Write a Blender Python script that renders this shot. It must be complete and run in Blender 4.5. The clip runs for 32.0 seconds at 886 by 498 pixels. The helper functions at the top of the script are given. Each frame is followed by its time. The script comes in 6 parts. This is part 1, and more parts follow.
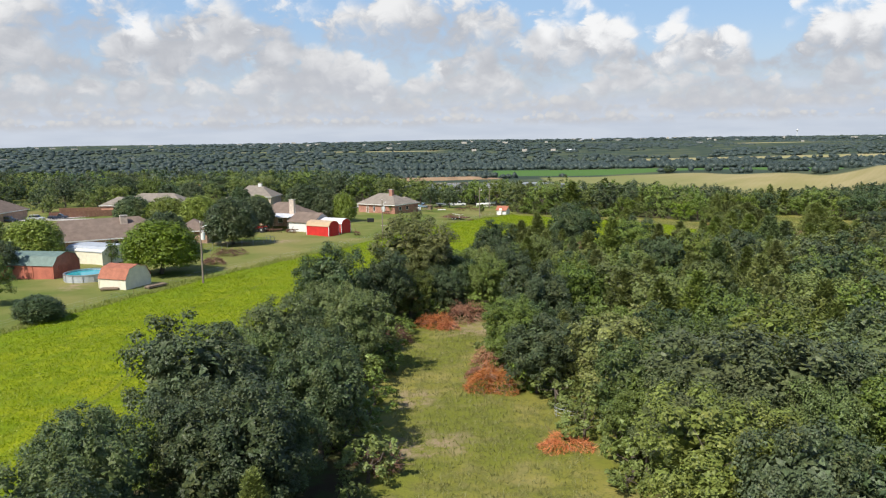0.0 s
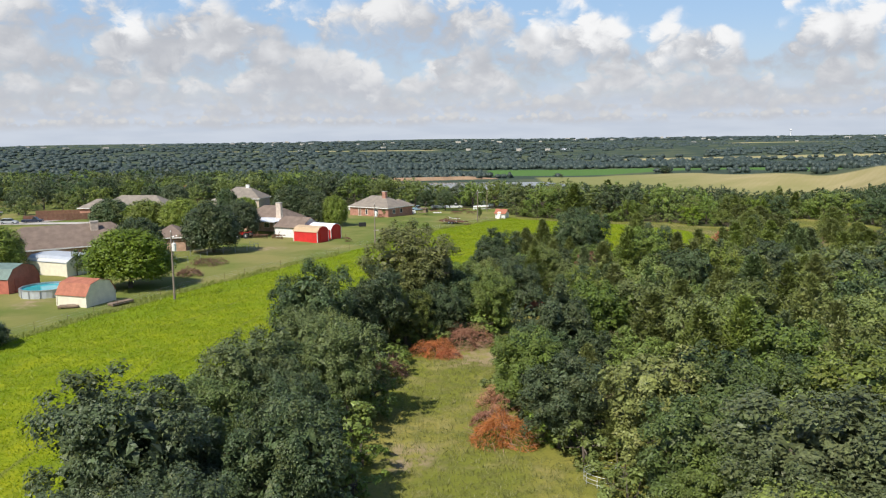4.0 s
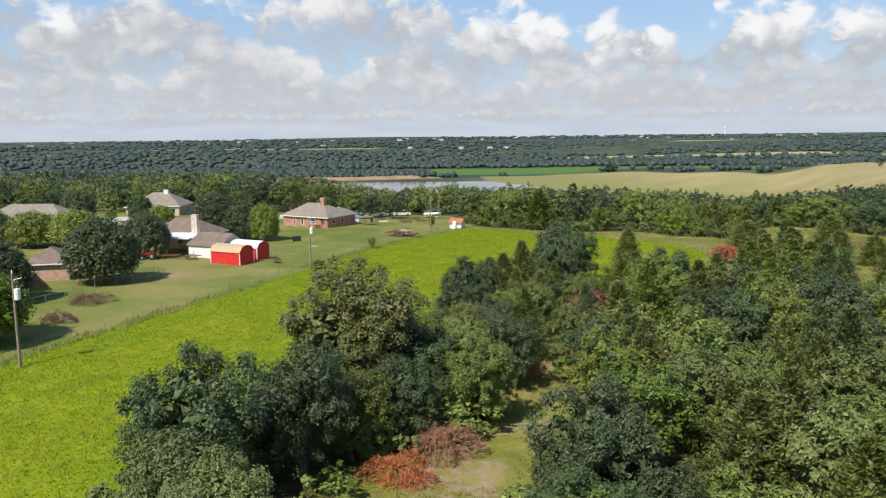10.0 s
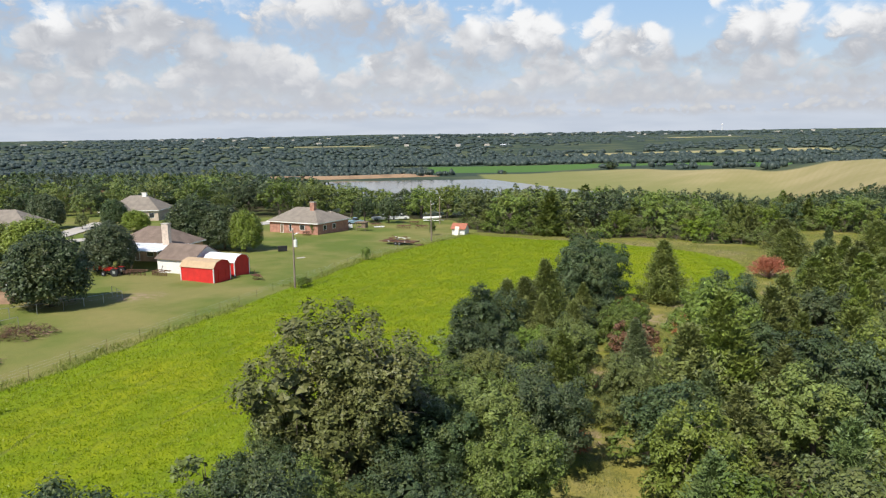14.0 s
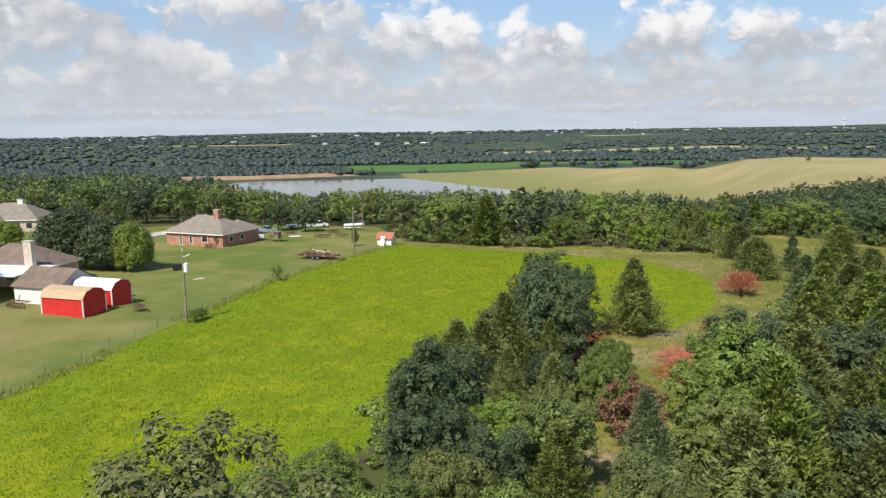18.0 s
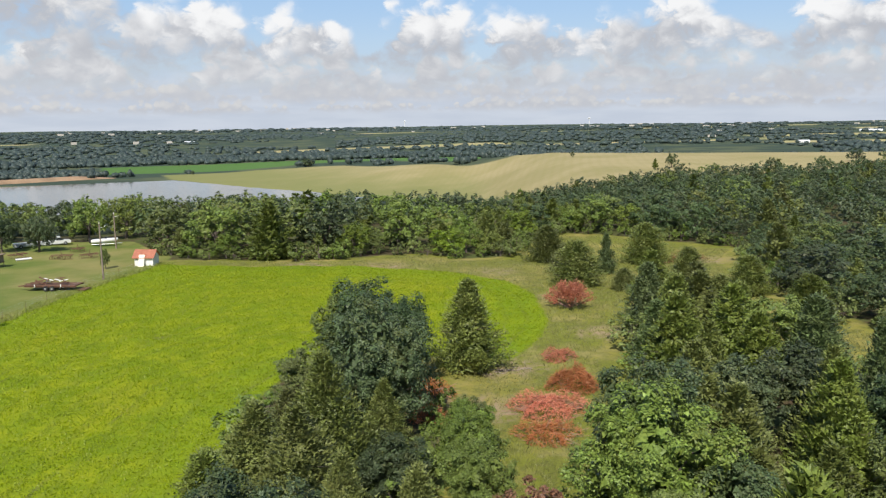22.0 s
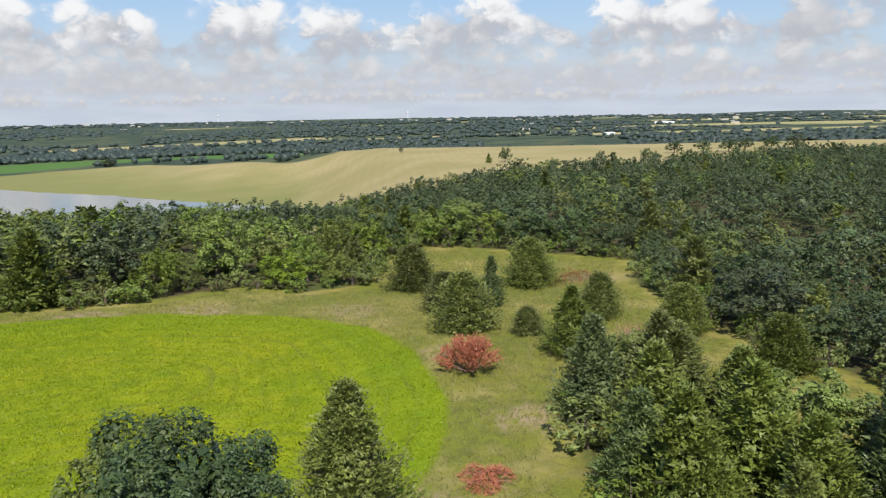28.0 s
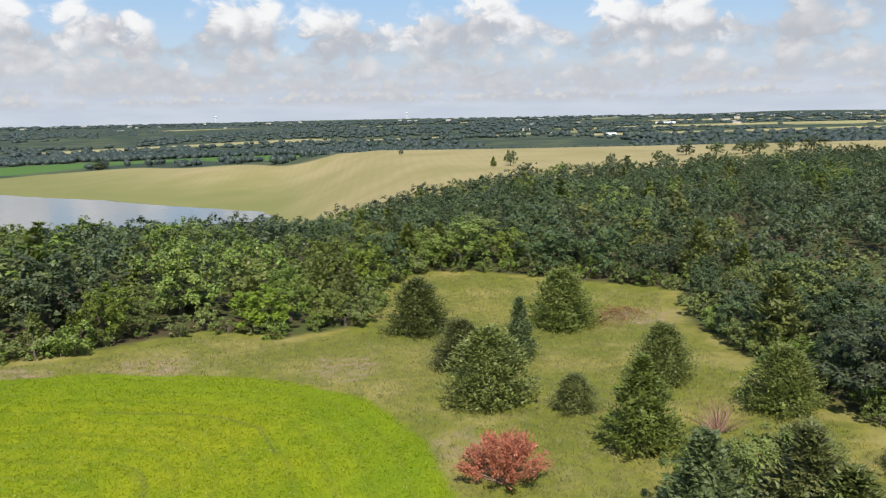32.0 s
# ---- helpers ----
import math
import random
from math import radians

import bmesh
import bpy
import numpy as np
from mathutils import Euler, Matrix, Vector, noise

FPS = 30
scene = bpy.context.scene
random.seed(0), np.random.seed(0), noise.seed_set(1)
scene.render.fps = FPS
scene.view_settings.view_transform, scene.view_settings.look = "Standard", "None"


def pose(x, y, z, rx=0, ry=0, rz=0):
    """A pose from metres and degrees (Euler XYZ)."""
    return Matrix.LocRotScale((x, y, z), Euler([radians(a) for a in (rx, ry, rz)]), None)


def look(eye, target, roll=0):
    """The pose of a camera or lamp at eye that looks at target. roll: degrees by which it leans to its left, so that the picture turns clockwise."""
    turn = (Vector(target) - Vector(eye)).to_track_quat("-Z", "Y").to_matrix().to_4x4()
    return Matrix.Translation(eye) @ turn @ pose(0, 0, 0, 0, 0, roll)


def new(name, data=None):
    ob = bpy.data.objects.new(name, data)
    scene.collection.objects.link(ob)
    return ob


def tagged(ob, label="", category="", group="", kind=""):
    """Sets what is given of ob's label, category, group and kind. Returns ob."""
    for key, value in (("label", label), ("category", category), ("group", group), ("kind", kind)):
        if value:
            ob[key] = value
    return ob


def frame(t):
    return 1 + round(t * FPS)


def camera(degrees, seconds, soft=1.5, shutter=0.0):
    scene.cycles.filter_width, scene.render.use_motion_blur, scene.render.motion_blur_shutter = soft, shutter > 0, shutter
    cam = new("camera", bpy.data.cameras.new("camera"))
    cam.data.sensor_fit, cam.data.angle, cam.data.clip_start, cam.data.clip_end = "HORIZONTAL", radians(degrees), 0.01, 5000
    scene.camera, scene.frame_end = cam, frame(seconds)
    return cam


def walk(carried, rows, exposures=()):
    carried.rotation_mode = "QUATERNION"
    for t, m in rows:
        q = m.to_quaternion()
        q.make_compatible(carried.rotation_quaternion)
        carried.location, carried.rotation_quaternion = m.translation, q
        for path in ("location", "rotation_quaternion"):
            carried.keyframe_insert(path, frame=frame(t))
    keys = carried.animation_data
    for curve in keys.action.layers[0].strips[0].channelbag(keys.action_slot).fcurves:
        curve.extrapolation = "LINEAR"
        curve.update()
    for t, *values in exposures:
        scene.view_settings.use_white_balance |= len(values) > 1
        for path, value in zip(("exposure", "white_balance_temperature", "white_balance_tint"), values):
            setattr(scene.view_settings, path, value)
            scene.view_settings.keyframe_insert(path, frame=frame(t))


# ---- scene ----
# the camera: seconds, place, (yaw, pitch, roll)
cam = camera(59.9, 32.0, soft=1.25)
PATH = [
    (0, (1.18, -19.30, 0.15), (0.67, -8.41, -0.86)),
    (0.5, (1.19, -19.00, 0.15), (0.32, -8.41, -0.86)),
    (1, (1.21, -18.50, 0.15), (0.22, -8.41, -0.86)),
    (1.5, (1.21, -17.80, 0.15), (0.25, -8.41, -0.85)),
    (2, (1.14, -16.74, 0.15), (0.34, -8.41, -0.84)),
    (2.5, (0.97, -14.85, 0.11), (0.22, -8.41, -0.82)),
    (3, (0.79, -12.77, 0.12), (0.15, -8.41, -0.80)),
    (3.5, (0.64, -10.51, 0.15), (0.21, -8.43, -0.78)),
    (5.5, (0.13, -0.08, 0.54), (0.13, -8.60, -0.71)),
    (6, (0.01, 2.38, 0.59), (-0.39, -8.64, -0.70)),
    (6.5, (-0.13, 4.67, 0.61), (-0.48, -8.66, -0.70)),
    (7, (-0.28, 6.88, 0.61), (-0.51, -8.68, -0.70)),
    (7.5, (-0.43, 9.02, 0.60), (-0.61, -8.70, -0.72)),
    (8, (-0.57, 11.13, 0.57), (-0.63, -8.71, -0.73)),
    (8.5, (-0.70, 13.24, 0.54), (-1.89, -8.72, -0.73)),
    (9, (-0.80, 15.36, 0.52), (-3.60, -8.72, -0.73)),
    (9.5, (-0.89, 17.48, 0.49), (-4.10, -8.71, -0.72)),
    (10, (-0.97, 19.59, 0.46), (-4.15, -8.68, -0.70)),
    (10.5, (-1.03, 21.71, 0.42), (-4.13, -8.66, -0.68)),
    (11, (-1.05, 23.86, 0.40), (-4.18, -8.65, -0.69)),
    (11.5, (-1.04, 26.04, 0.39), (-4.17, -8.68, -0.71)),
    (12, (-1.00, 28.25, 0.39), (-4.16, -8.72, -0.76)),
    (12.5, (-0.94, 30.49, 0.39), (-4.15, -8.78, -0.81)),
    (13, (-0.88, 32.75, 0.39), (-4.08, -8.82, -0.85)),
    (13.5, (-0.84, 35.04, 0.38), (-4.09, -8.85, -0.88)),
    (15.5, (-0.67, 44.44, 0.29), (-6.94, -8.94, -0.96)),
    (16, (-0.58, 46.84, 0.27), (-7.92, -8.96, -0.96)),
    (16.5, (-0.46, 49.27, 0.25), (-8.97, -8.99, -0.94)),
    (17, (-0.34, 51.73, 0.24), (-9.95, -9.03, -0.91)),
    (17.5, (-0.19, 54.21, 0.23), (-10.35, -9.06, -0.87)),
    (18, (-0.02, 56.71, 0.21), (-10.36, -9.09, -0.84)),
    (18.5, (0.20, 59.20, 0.17), (-10.36, -9.13, -0.80)),
    (19, (0.46, 61.70, 0.12), (-15.52, -9.17, -0.79)),
    (19.5, (0.77, 64.19, 0.04), (-17.35, -9.22, -0.79)),
    (20, (1.10, 66.69, -0.05), (-18.78, -9.27, -0.80)),
    (20.5, (1.50, 69.19, -0.16), (-20.77, -9.32, -0.81)),
    (21, (1.96, 71.67, -0.26), (-22.91, -9.37, -0.82)),
    (21.5, (2.51, 74.13, -0.37), (-25.16, -9.42, -0.82)),
    (22, (3.12, 76.59, -0.49), (-27.09, -9.46, -0.81)),
    (22.5, (3.80, 79.02, -0.61), (-27.21, -9.50, -0.81)),
    (23, (4.55, 81.41, -0.70), (-27.07, -9.54, -0.81)),
    (23.5, (5.39, 83.74, -0.77), (-26.74, -9.60, -0.80)),
    (24, (6.30, 86.03, -0.83), (-26.36, -9.66, -0.80)),
    (24.5, (7.27, 88.29, -0.86), (-25.92, -9.73, -0.80)),
    (25, (8.28, 90.54, -0.88), (-31.82, -9.78, -0.80)),
    (25.5, (9.31, 92.78, -0.89), (-37.81, -9.84, -0.83)),
    (27.5, (13.90, 101.58, -0.73), (-40.37, -10.05, -0.99)),
    (28, (15.22, 103.72, -0.69), (-40.34, -10.07, -1.02)),
    (28.5, (16.64, 105.83, -0.64), (-40.35, -10.08, -1.04)),
    (29, (18.15, 107.91, -0.59), (-40.37, -10.08, -1.06)),
    (29.5, (19.70, 109.98, -0.55), (-40.38, -10.07, -1.07)),
    (30, (21.23, 112.05, -0.50), (-40.39, -10.06, -1.08)),
    (30.5, (22.74, 114.11, -0.46), (-40.38, -10.06, -1.09)),
    (31, (24.25, 116.17, -0.42), (-40.44, -10.05, -1.10)),
    (31.5, (25.76, 118.23, -0.38), (-40.39, -10.04, -1.11)),
    (32, (27.27, 120.29, -0.34), (-40.41, -10.04, -1.12)),
]


def aim(place, turn):
    yaw, pitch, roll = (radians(a) for a in turn)
    ahead = Vector((-math.sin(yaw) * math.cos(pitch), math.cos(yaw) * math.cos(pitch), math.sin(pitch)))
    return look(place, Vector(place) + ahead, turn[2])


walk(cam, [(t, aim(place, turn)) for t, place, turn in PATH])

# ---- world, sun, exposure ----
SUN_EL, SUN_AZ = 49.0, 218.0  # degrees; azimuth clockwise from +y, where the sun stands
scene.view_settings.exposure = 0.0


class Nodes:
    """Short hand for a node tree."""

    def __init__(self, tree):
        self.tree = tree
        tree.nodes.clear()

    def add(self, kind, inputs=None, **props):
        node = self.tree.nodes.new(kind)
        if "operation" in props:
            node.operation = props["operation"]
            node.use_clamp = props.get("use_clamp", False)
        if "data_type" in props:
            node.data_type, node.blend_type = props["data_type"], props["blend_type"]
        if "interpolation_type" in props:
            node.interpolation_type = props["interpolation_type"]
        for k, v in (inputs or {}).items():
            if isinstance(v, bpy.types.NodeSocket):
                self.tree.links.new(v, node.inputs[k])
            else:
                node.inputs[k].default_value = v
        return node

    def math(self, op, a, b=0.0, c=0.0, clamp=False):
        return self.add("ShaderNodeMath", {0: a, 1: b, 2: c}, operation=op, use_clamp=clamp).outputs[0]

    def mix(self, fac, a, b, blend="MIX"):
        n = self.add("ShaderNodeMix", data_type="RGBA", blend_type=blend)
        for k, v in ((0, fac), (6, a), (7, b)):
            if isinstance(v, bpy.types.NodeSocket):
                self.tree.links.new(v, n.inputs[k])
            else:
                n.inputs[k].default_value = v if k == 0 else (*v[:3], 1)
        return n.outputs[2]

    def ramp(self, fac, lo, hi):
        """0 below lo, 1 above hi, smooth between."""
        n = self.add("ShaderNodeMapRange", {0: fac, 1: lo, 2: hi}, interpolation_type="SMOOTHSTEP")
        return n.outputs[0]

    def noise(self, vector, scale, detail=4.0, rough=0.55, distort=0.0):
        return self.add("ShaderNodeTexNoise", {"Vector": vector, "Scale": scale, "Detail": detail, "Roughness": rough, "Distortion": distort}).outputs[0]


# rows of cumulus, all in degrees: elevation of the flat base, size of a puff, grey of the base, how white the tops are; (azimuth, half width, height) of each cloud
CLOUD_ROWS = [
    (2.6, 2.0, 0.545, 0.83, [(-40, 7, 2.6), (-28, 6, 2.2), (-19.5, 4.5, 2.3), (-9.3, 5.8, 4.6), (1.2, 4.6, 3.0), (12.6, 3.6, 2.9), (19.2, 3.2, 2.5), (27.4, 3.4, 2.5), (34, 3.6, 1.8), (41, 4.6, 2.4), (49, 4, 1.8), (57, 4.6, 2.4), (66, 5, 2.2), (78, 6, 2.6)]),
    (4.5, 3.0, 0.50, 0.92, [(-46, 6, 4), (-30, 6, 3.8), (-17.5, 6.4, 5.2), (2.9, 4.2, 2.9), (9.8, 4.6, 5.0), (17.7, 3.2, 4.2), (26.4, 4.4, 4.6), (33.3, 4.2, 3.9), (43.5, 6.2, 4.6), (56.3, 5.8, 4.5), (64.5, 3.6, 2.6), (77, 6, 4.2)]),
    (6.6, 4.2, 0.50, 0.86, [(-28, 8, 5.0), (-16, 5, 4), (-1.8, 7.2, 5.2), (72, 6, 5)]),
]
# rows that go round the whole sky: base, puff, grey, how often, seed, gaps
ROUND_ROWS = [(0.9, 0.55, 0.55, 16.0, 1.3, 0.36), (1.7, 0.8, 0.56, 11.0, 4.1, 0.36)]
HIGH_ROWS = [(14.0, 5.0, 0.50, 5.0, 5.5, 0.47), (28.0, 9.0, 0.48, 3.5, 8.1, 0.55)]


def build_world():
    world = bpy.data.worlds.new("world")
    scene.world = world
    world.use_nodes = True
    n = Nodes(world.node_tree)
    sky = n.add("ShaderNodeTexSky")
    sky.sky_type, sky.sun_disc, sky.sun_elevation, sky.sun_rotation = "NISHITA", False, radians(SUN_EL), radians(SUN_AZ)
    sky.altitude, sky.air_density, sky.dust_density, sky.ozone_density = 200.0, 1.0, 1.2, 1.0
    way = n.add("ShaderNodeTexCoord").outputs["Generated"]
    xyz = n.add("ShaderNodeSeparateXYZ", {0: way}).outputs
    azi = n.math("MULTIPLY", n.math("ARCTAN2", xyz[0], xyz[1]), 180 / math.pi)
    ele = n.math("MULTIPLY", n.math("ARCSINE", xyz[2]), 180 / math.pi)
    where = n.add("ShaderNodeCombineXYZ", {0: azi, 1: n.math("MULTIPLY", ele, 1.3), 2: 0.0}).outputs[0]
    wisp = n.math("SUBTRACT", n.noise(where, 0.16, 5.0, 0.6), 0.5)
    soft = n.math("SUBTRACT", n.noise(where, 0.55, 6.0, 0.6, 0.4), 0.5)
    streak = n.noise(n.add("ShaderNodeMapping", {0: where, 3: (1.0, 5.0, 1.0)}).outputs[0], 0.16, 4.0, 0.5)
    blue = n.mix(n.ramp(ele, 2.0, 9.0), (0.52, 0.62, 0.78), (0.36, 0.56, 0.86))
    blue = n.mix(n.ramp(ele, 11.0, 40.0), blue, (0.09, 0.18, 0.45))
    far_sky = n.mix(n.ramp(streak, 0.35, 0.65), (0.55, 0.61, 0.71), (0.61, 0.665, 0.755))
    col = n.mix(n.ramp(n.math("ADD", ele, n.math("MULTIPLY", wisp, 3.0)), 4.2, 2.2), blue, far_sky)
    cover = n.ramp(ele, 6.0, 1.5)

    def puffs(over, size, seed):
        """Heaps of round puffs at two sizes, about -0.5 to 0.5."""
        at = n.add("ShaderNodeCombineXYZ", {0: n.math("MULTIPLY_ADD", azi, 0.8 / size, seed), 1: n.math("MULTIPLY", over, 1.0 / size), 2: 0.0}).outputs[0]
        bent = n.add("ShaderNodeVectorMath", {0: at, 1: n.add("ShaderNodeCombineXYZ", {0: n.math("MULTIPLY", soft, 0.9), 1: n.math("MULTIPLY", wisp, 0.9), 2: 0.0}).outputs[0]}).outputs[0]
        heap = None
        for scale, weight in ((1.0, 0.85), (2.1, 0.32), (4.4, 0.12)):
            v = n.add("ShaderNodeTexVoronoi", {"Vector": bent, "Scale": scale})
            v.voronoi_dimensions = "2D"
            term = n.math("MULTIPLY", n.math("SUBTRACT", 0.45, v.outputs["Distance"]), weight)
            heap = term if heap is None else n.math("ADD", heap, term)
        return n.math("ADD", heap, n.math("MULTIPLY", soft, 0.7))

    def row(col, cover, base, size, grey, white, top, seed):
        over = n.math("SUBTRACT", ele, base)
        lump = puffs(over, size, seed)
        crest = n.math("MULTIPLY_ADD", lump, 1.9 * size, n.math("ADD", top, 0.15 * size))
        inside = n.ramp(n.math("SUBTRACT", crest, over), 0.0, 0.7 * size)
        floor = n.ramp(n.math("ADD", over, n.math("MULTIPLY", n.math("ADD", wisp, soft), 1.6 * size)), -0.7 * size, 0.4 * size)
        here = n.math("MULTIPLY", inside, floor)
        rise = n.math("DIVIDE", over, n.math("MAXIMUM", top, size))
        lit = n.ramp(n.math("ADD", n.math("MULTIPLY", rise, 1.1), n.math("MULTIPLY", n.math("ADD", lump, soft), 1.25)), 0.05, 1.2)
        shade = n.mix(lit, (grey, grey * 1.04, grey * 1.13), (white, white * 1.005, white * 1.015))
        return n.mix(here, col, shade), n.math("MAXIMUM", cover, here)

    def around(often, seed, gap, size):
        line = n.add("ShaderNodeCombineXYZ", {0: n.math("MULTIPLY", azi, often * math.pi / 180), 1: seed, 2: 0.0}).outputs[0]
        return n.math("MULTIPLY", n.math("SUBTRACT", n.noise(line, 1.0, 3.0, 0.5), gap), 6.0 * size)

    for base, size, grey, often, seed, gap in ROUND_ROWS:
        col, cover = row(col, cover, base, size, grey, 0.68, around(often, seed, gap, size), seed)
    for k, (base, size, grey, white, clouds) in enumerate(CLOUD_ROWS):
        top = None
        for c, w, h in clouds:
            t = n.math("MULTIPLY_ADD", azi, 1 / w, -c / w)
            hump = n.math("MULTIPLY_ADD", n.math("MULTIPLY", t, t), -h * 0.55, h * 0.85)
            top = hump if top is None else n.math("MAXIMUM", top, hump)
        col, cover = row(col, cover, base, size, grey, white, top, 3.7 * k + 0.4)
    for base, size, grey, often, seed, gap in HIGH_ROWS:
        col, cover = row(col, cover, base, size, grey, 0.84, around(often, seed, gap, size), seed)
    bg1 = n.add("ShaderNodeBackground", {0: sky.outputs[0], 1: 0.13})
    bg2 = n.add("ShaderNodeBackground", {0: col, 1: 1.0})
    out = n.add("ShaderNodeMixShader", {0: n.math("ADD", 0.6, n.math("MULTIPLY", cover, 0.4)), 1: bg1.outputs[0], 2: bg2.outputs[0]})
    n.add("ShaderNodeOutputWorld", {0: out.outputs[0]})


build_world()
sun = new("sun", bpy.data.lights.new("sun", "SUN"))
sun.data.energy, sun.data.angle, sun.data.color = 5.35, radians(0.6), (1.0, 0.95, 0.86)
sun_way = Vector((math.sin(radians(SUN_AZ)) * math.cos(radians(SUN_EL)), math.cos(radians(SUN_AZ)) * math.cos(radians(SUN_EL)), math.sin(radians(SUN_EL))))
sun.matrix_world = look(sun_way * 300, (0, 0, 0))


# ---- materials ----
def material(name, colour, rough=0.85, metal=0.0, spread=0.25, scale=1.5, fine=12.0, bump=0.0, spec=0.3):
    """A plain surface with stains at two sizes and a fine relief."""
    mat = bpy.data.materials.new(name)
    mat.use_nodes = True
    n = Nodes(mat.node_tree)
    pos = n.add("ShaderNodeTexCoord").outputs["Object"]
    coarse = n.noise(pos, scale, 4.0)
    grain = n.noise(pos, fine, 3.0)
    tone = n.math("ADD", n.math("MULTIPLY", coarse, 0.65), n.math("MULTIPLY", grain, 0.35))
    lo = tuple(c * (1 - spread) for c in colour)
    hi = tuple(min(c * (1 + spread), 0.95) for c in colour)
    col = n.mix(n.ramp(tone, 0.3, 0.7), lo, hi)
    bsdf = n.add("ShaderNodeBsdfPrincipled", {"Base Color": col, "Roughness": rough, "Metallic": metal, "Specular IOR Level": spec})
    if bump:
        b = n.add("ShaderNodeBump", {"Strength": 0.6, "Distance": bump, "Height": grain})
        n.tree.links.new(b.outputs[0], bsdf.inputs["Normal"])
    n.add("ShaderNodeOutputMaterial", {0: bsdf.outputs[0]})
    return mat


def leaf_material(name, colour, spread=0.34, vary=0.25, passing=0.15, warm=(0.20, 0.185, 0.035), mottle=0.4):
    """Leaves: each leaf and each tree a little different, light passes through."""
    mat = bpy.data.materials.new(name)
    mat.use_nodes = True
    n = Nodes(mat.node_tree)
    isle = n.add("ShaderNodeNewGeometry").outputs["Random Per Island"]
    own = n.add("ShaderNodeAttribute")
    own.attribute_name = "tree"
    tree = n.math("FRACT", n.math("ADD", n.add("ShaderNodeObjectInfo").outputs["Random"], own.outputs["Fac"]))
    pos = n.add("ShaderNodeTexCoord").outputs["Object"]
    patch = n.noise(pos, 0.55, 3.0)
    lo, hi = tuple(c * (1 - spread) for c in colour), tuple(c * (1 + spread) for c in colour)
    col = n.mix(isle, lo, hi)
    col = n.mix(n.math("MULTIPLY", n.ramp(patch, 0.42, 0.70), 0.45), col, warm)
    speck = n.noise(pos, 5.0, 3.0, 0.65)
    col = n.mix(n.ramp(speck, 0.36, 0.62), tuple(c * (1 - mottle) for c in colour), col)
    hsv = n.add("ShaderNodeHueSaturation", {"Hue": n.math("ADD", 0.505 - 0.012 * vary * 4, n.math("MULTIPLY", tree, 0.024 * vary * 4)), "Saturation": n.math("ADD", 0.84, n.math("MULTIPLY", tree, 0.18)), "Value": n.math("ADD", 1 - vary, n.math("MULTIPLY", n.math("FRACT", n.math("MULTIPLY", tree, 7.31)), 2 * vary)), "Color": col})
    diff = n.add("ShaderNodeBsdfPrincipled", {"Base Color": hsv.outputs[0], "Roughness": 0.42, "Specular IOR Level": 0.32})
    relief = n.add("ShaderNodeBump", {"Strength": 0.2 + mottle, "Distance": 0.12, "Height": speck})
    n.tree.links.new(relief.outputs[0], diff.inputs["Normal"])
    trans = n.add("ShaderNodeBsdfTranslucent", {0: hsv.outputs[0]})
    out = n.add("ShaderNodeMixShader", {0: passing, 1: diff.outputs[0], 2: trans.outputs[0]})
    n.add("ShaderNodeOutputMaterial", {0: out.outputs[0]})
    return mat


LEAF = {
    "dark": leaf_material("leaf_dark", (0.094, 0.136, 0.050)),
    "mid": leaf_material("leaf_mid", (0.200, 0.262, 0.045)),
    "bright": leaf_material("leaf_bright", (0.225, 0.285, 0.030), warm=(0.26, 0.25, 0.04)),
    "olive": leaf_material("leaf_olive", (0.190, 0.220, 0.040), warm=(0.27, 0.235, 0.055)),
    "grey": leaf_material("leaf_grey", (0.148, 0.188, 0.055), warm=(0.19, 0.185, 0.06)),
    "cedar": leaf_material("cedar_sprays", (0.178, 0.213, 0.040), warm=(0.24, 0.225, 0.05)),
    "blue": leaf_material("cedar_blue_sprays", (0.160, 0.212, 0.070), warm=(0.17, 0.18, 0.055)),
    "red": leaf_material("dead_needles", (0.56, 0.170, 0.075), spread=0.28, passing=0.25, warm=(0.56, 0.26, 0.12), mottle=0.0),
    "heap": leaf_material("dry_twig_heap", (0.42, 0.19, 0.095), spread=0.28, passing=0.2, warm=(0.44, 0.26, 0.14), mottle=0.0),
    "rust": leaf_material("rusty_leaves", (0.28, 0.12, 0.05), passing=0.2, warm=(0.17, 0.19, 0.045)),
    "brush": leaf_material("brush_twigs", (0.20, 0.095, 0.065), passing=0.1, warm=(0.25, 0.14, 0.09), mottle=0.2),
    # lifted and blued: the haze of distance is put into this leaf colour
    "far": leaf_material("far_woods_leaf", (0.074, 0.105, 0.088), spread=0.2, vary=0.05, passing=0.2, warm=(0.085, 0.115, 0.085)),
    "crop": leaf_material("crop_leaves", (0.27, 0.335, 0.010), spread=0.12, vary=0.03, passing=0.35, warm=(0.37, 0.39, 0.02), mottle=0.0),
    "weed": leaf_material("weed_blades", (0.27, 0.30, 0.05), spread=0.25, vary=0.05, passing=0.3, warm=(0.38, 0.34, 0.12), mottle=0.0),
    "grass": leaf_material("grass_blades", (0.275, 0.275, 0.07), spread=0.3, vary=0.05, passing=0.3, warm=(0.40, 0.34, 0.14), mottle=0.0),
}
BARK = material("bark", (0.13, 0.105, 0.085), 0.95, scale=3, fine=25, bump=0.02)
TWIG = material("dead_twigs", (0.33, 0.20, 0.15), 0.9, scale=3, fine=25)


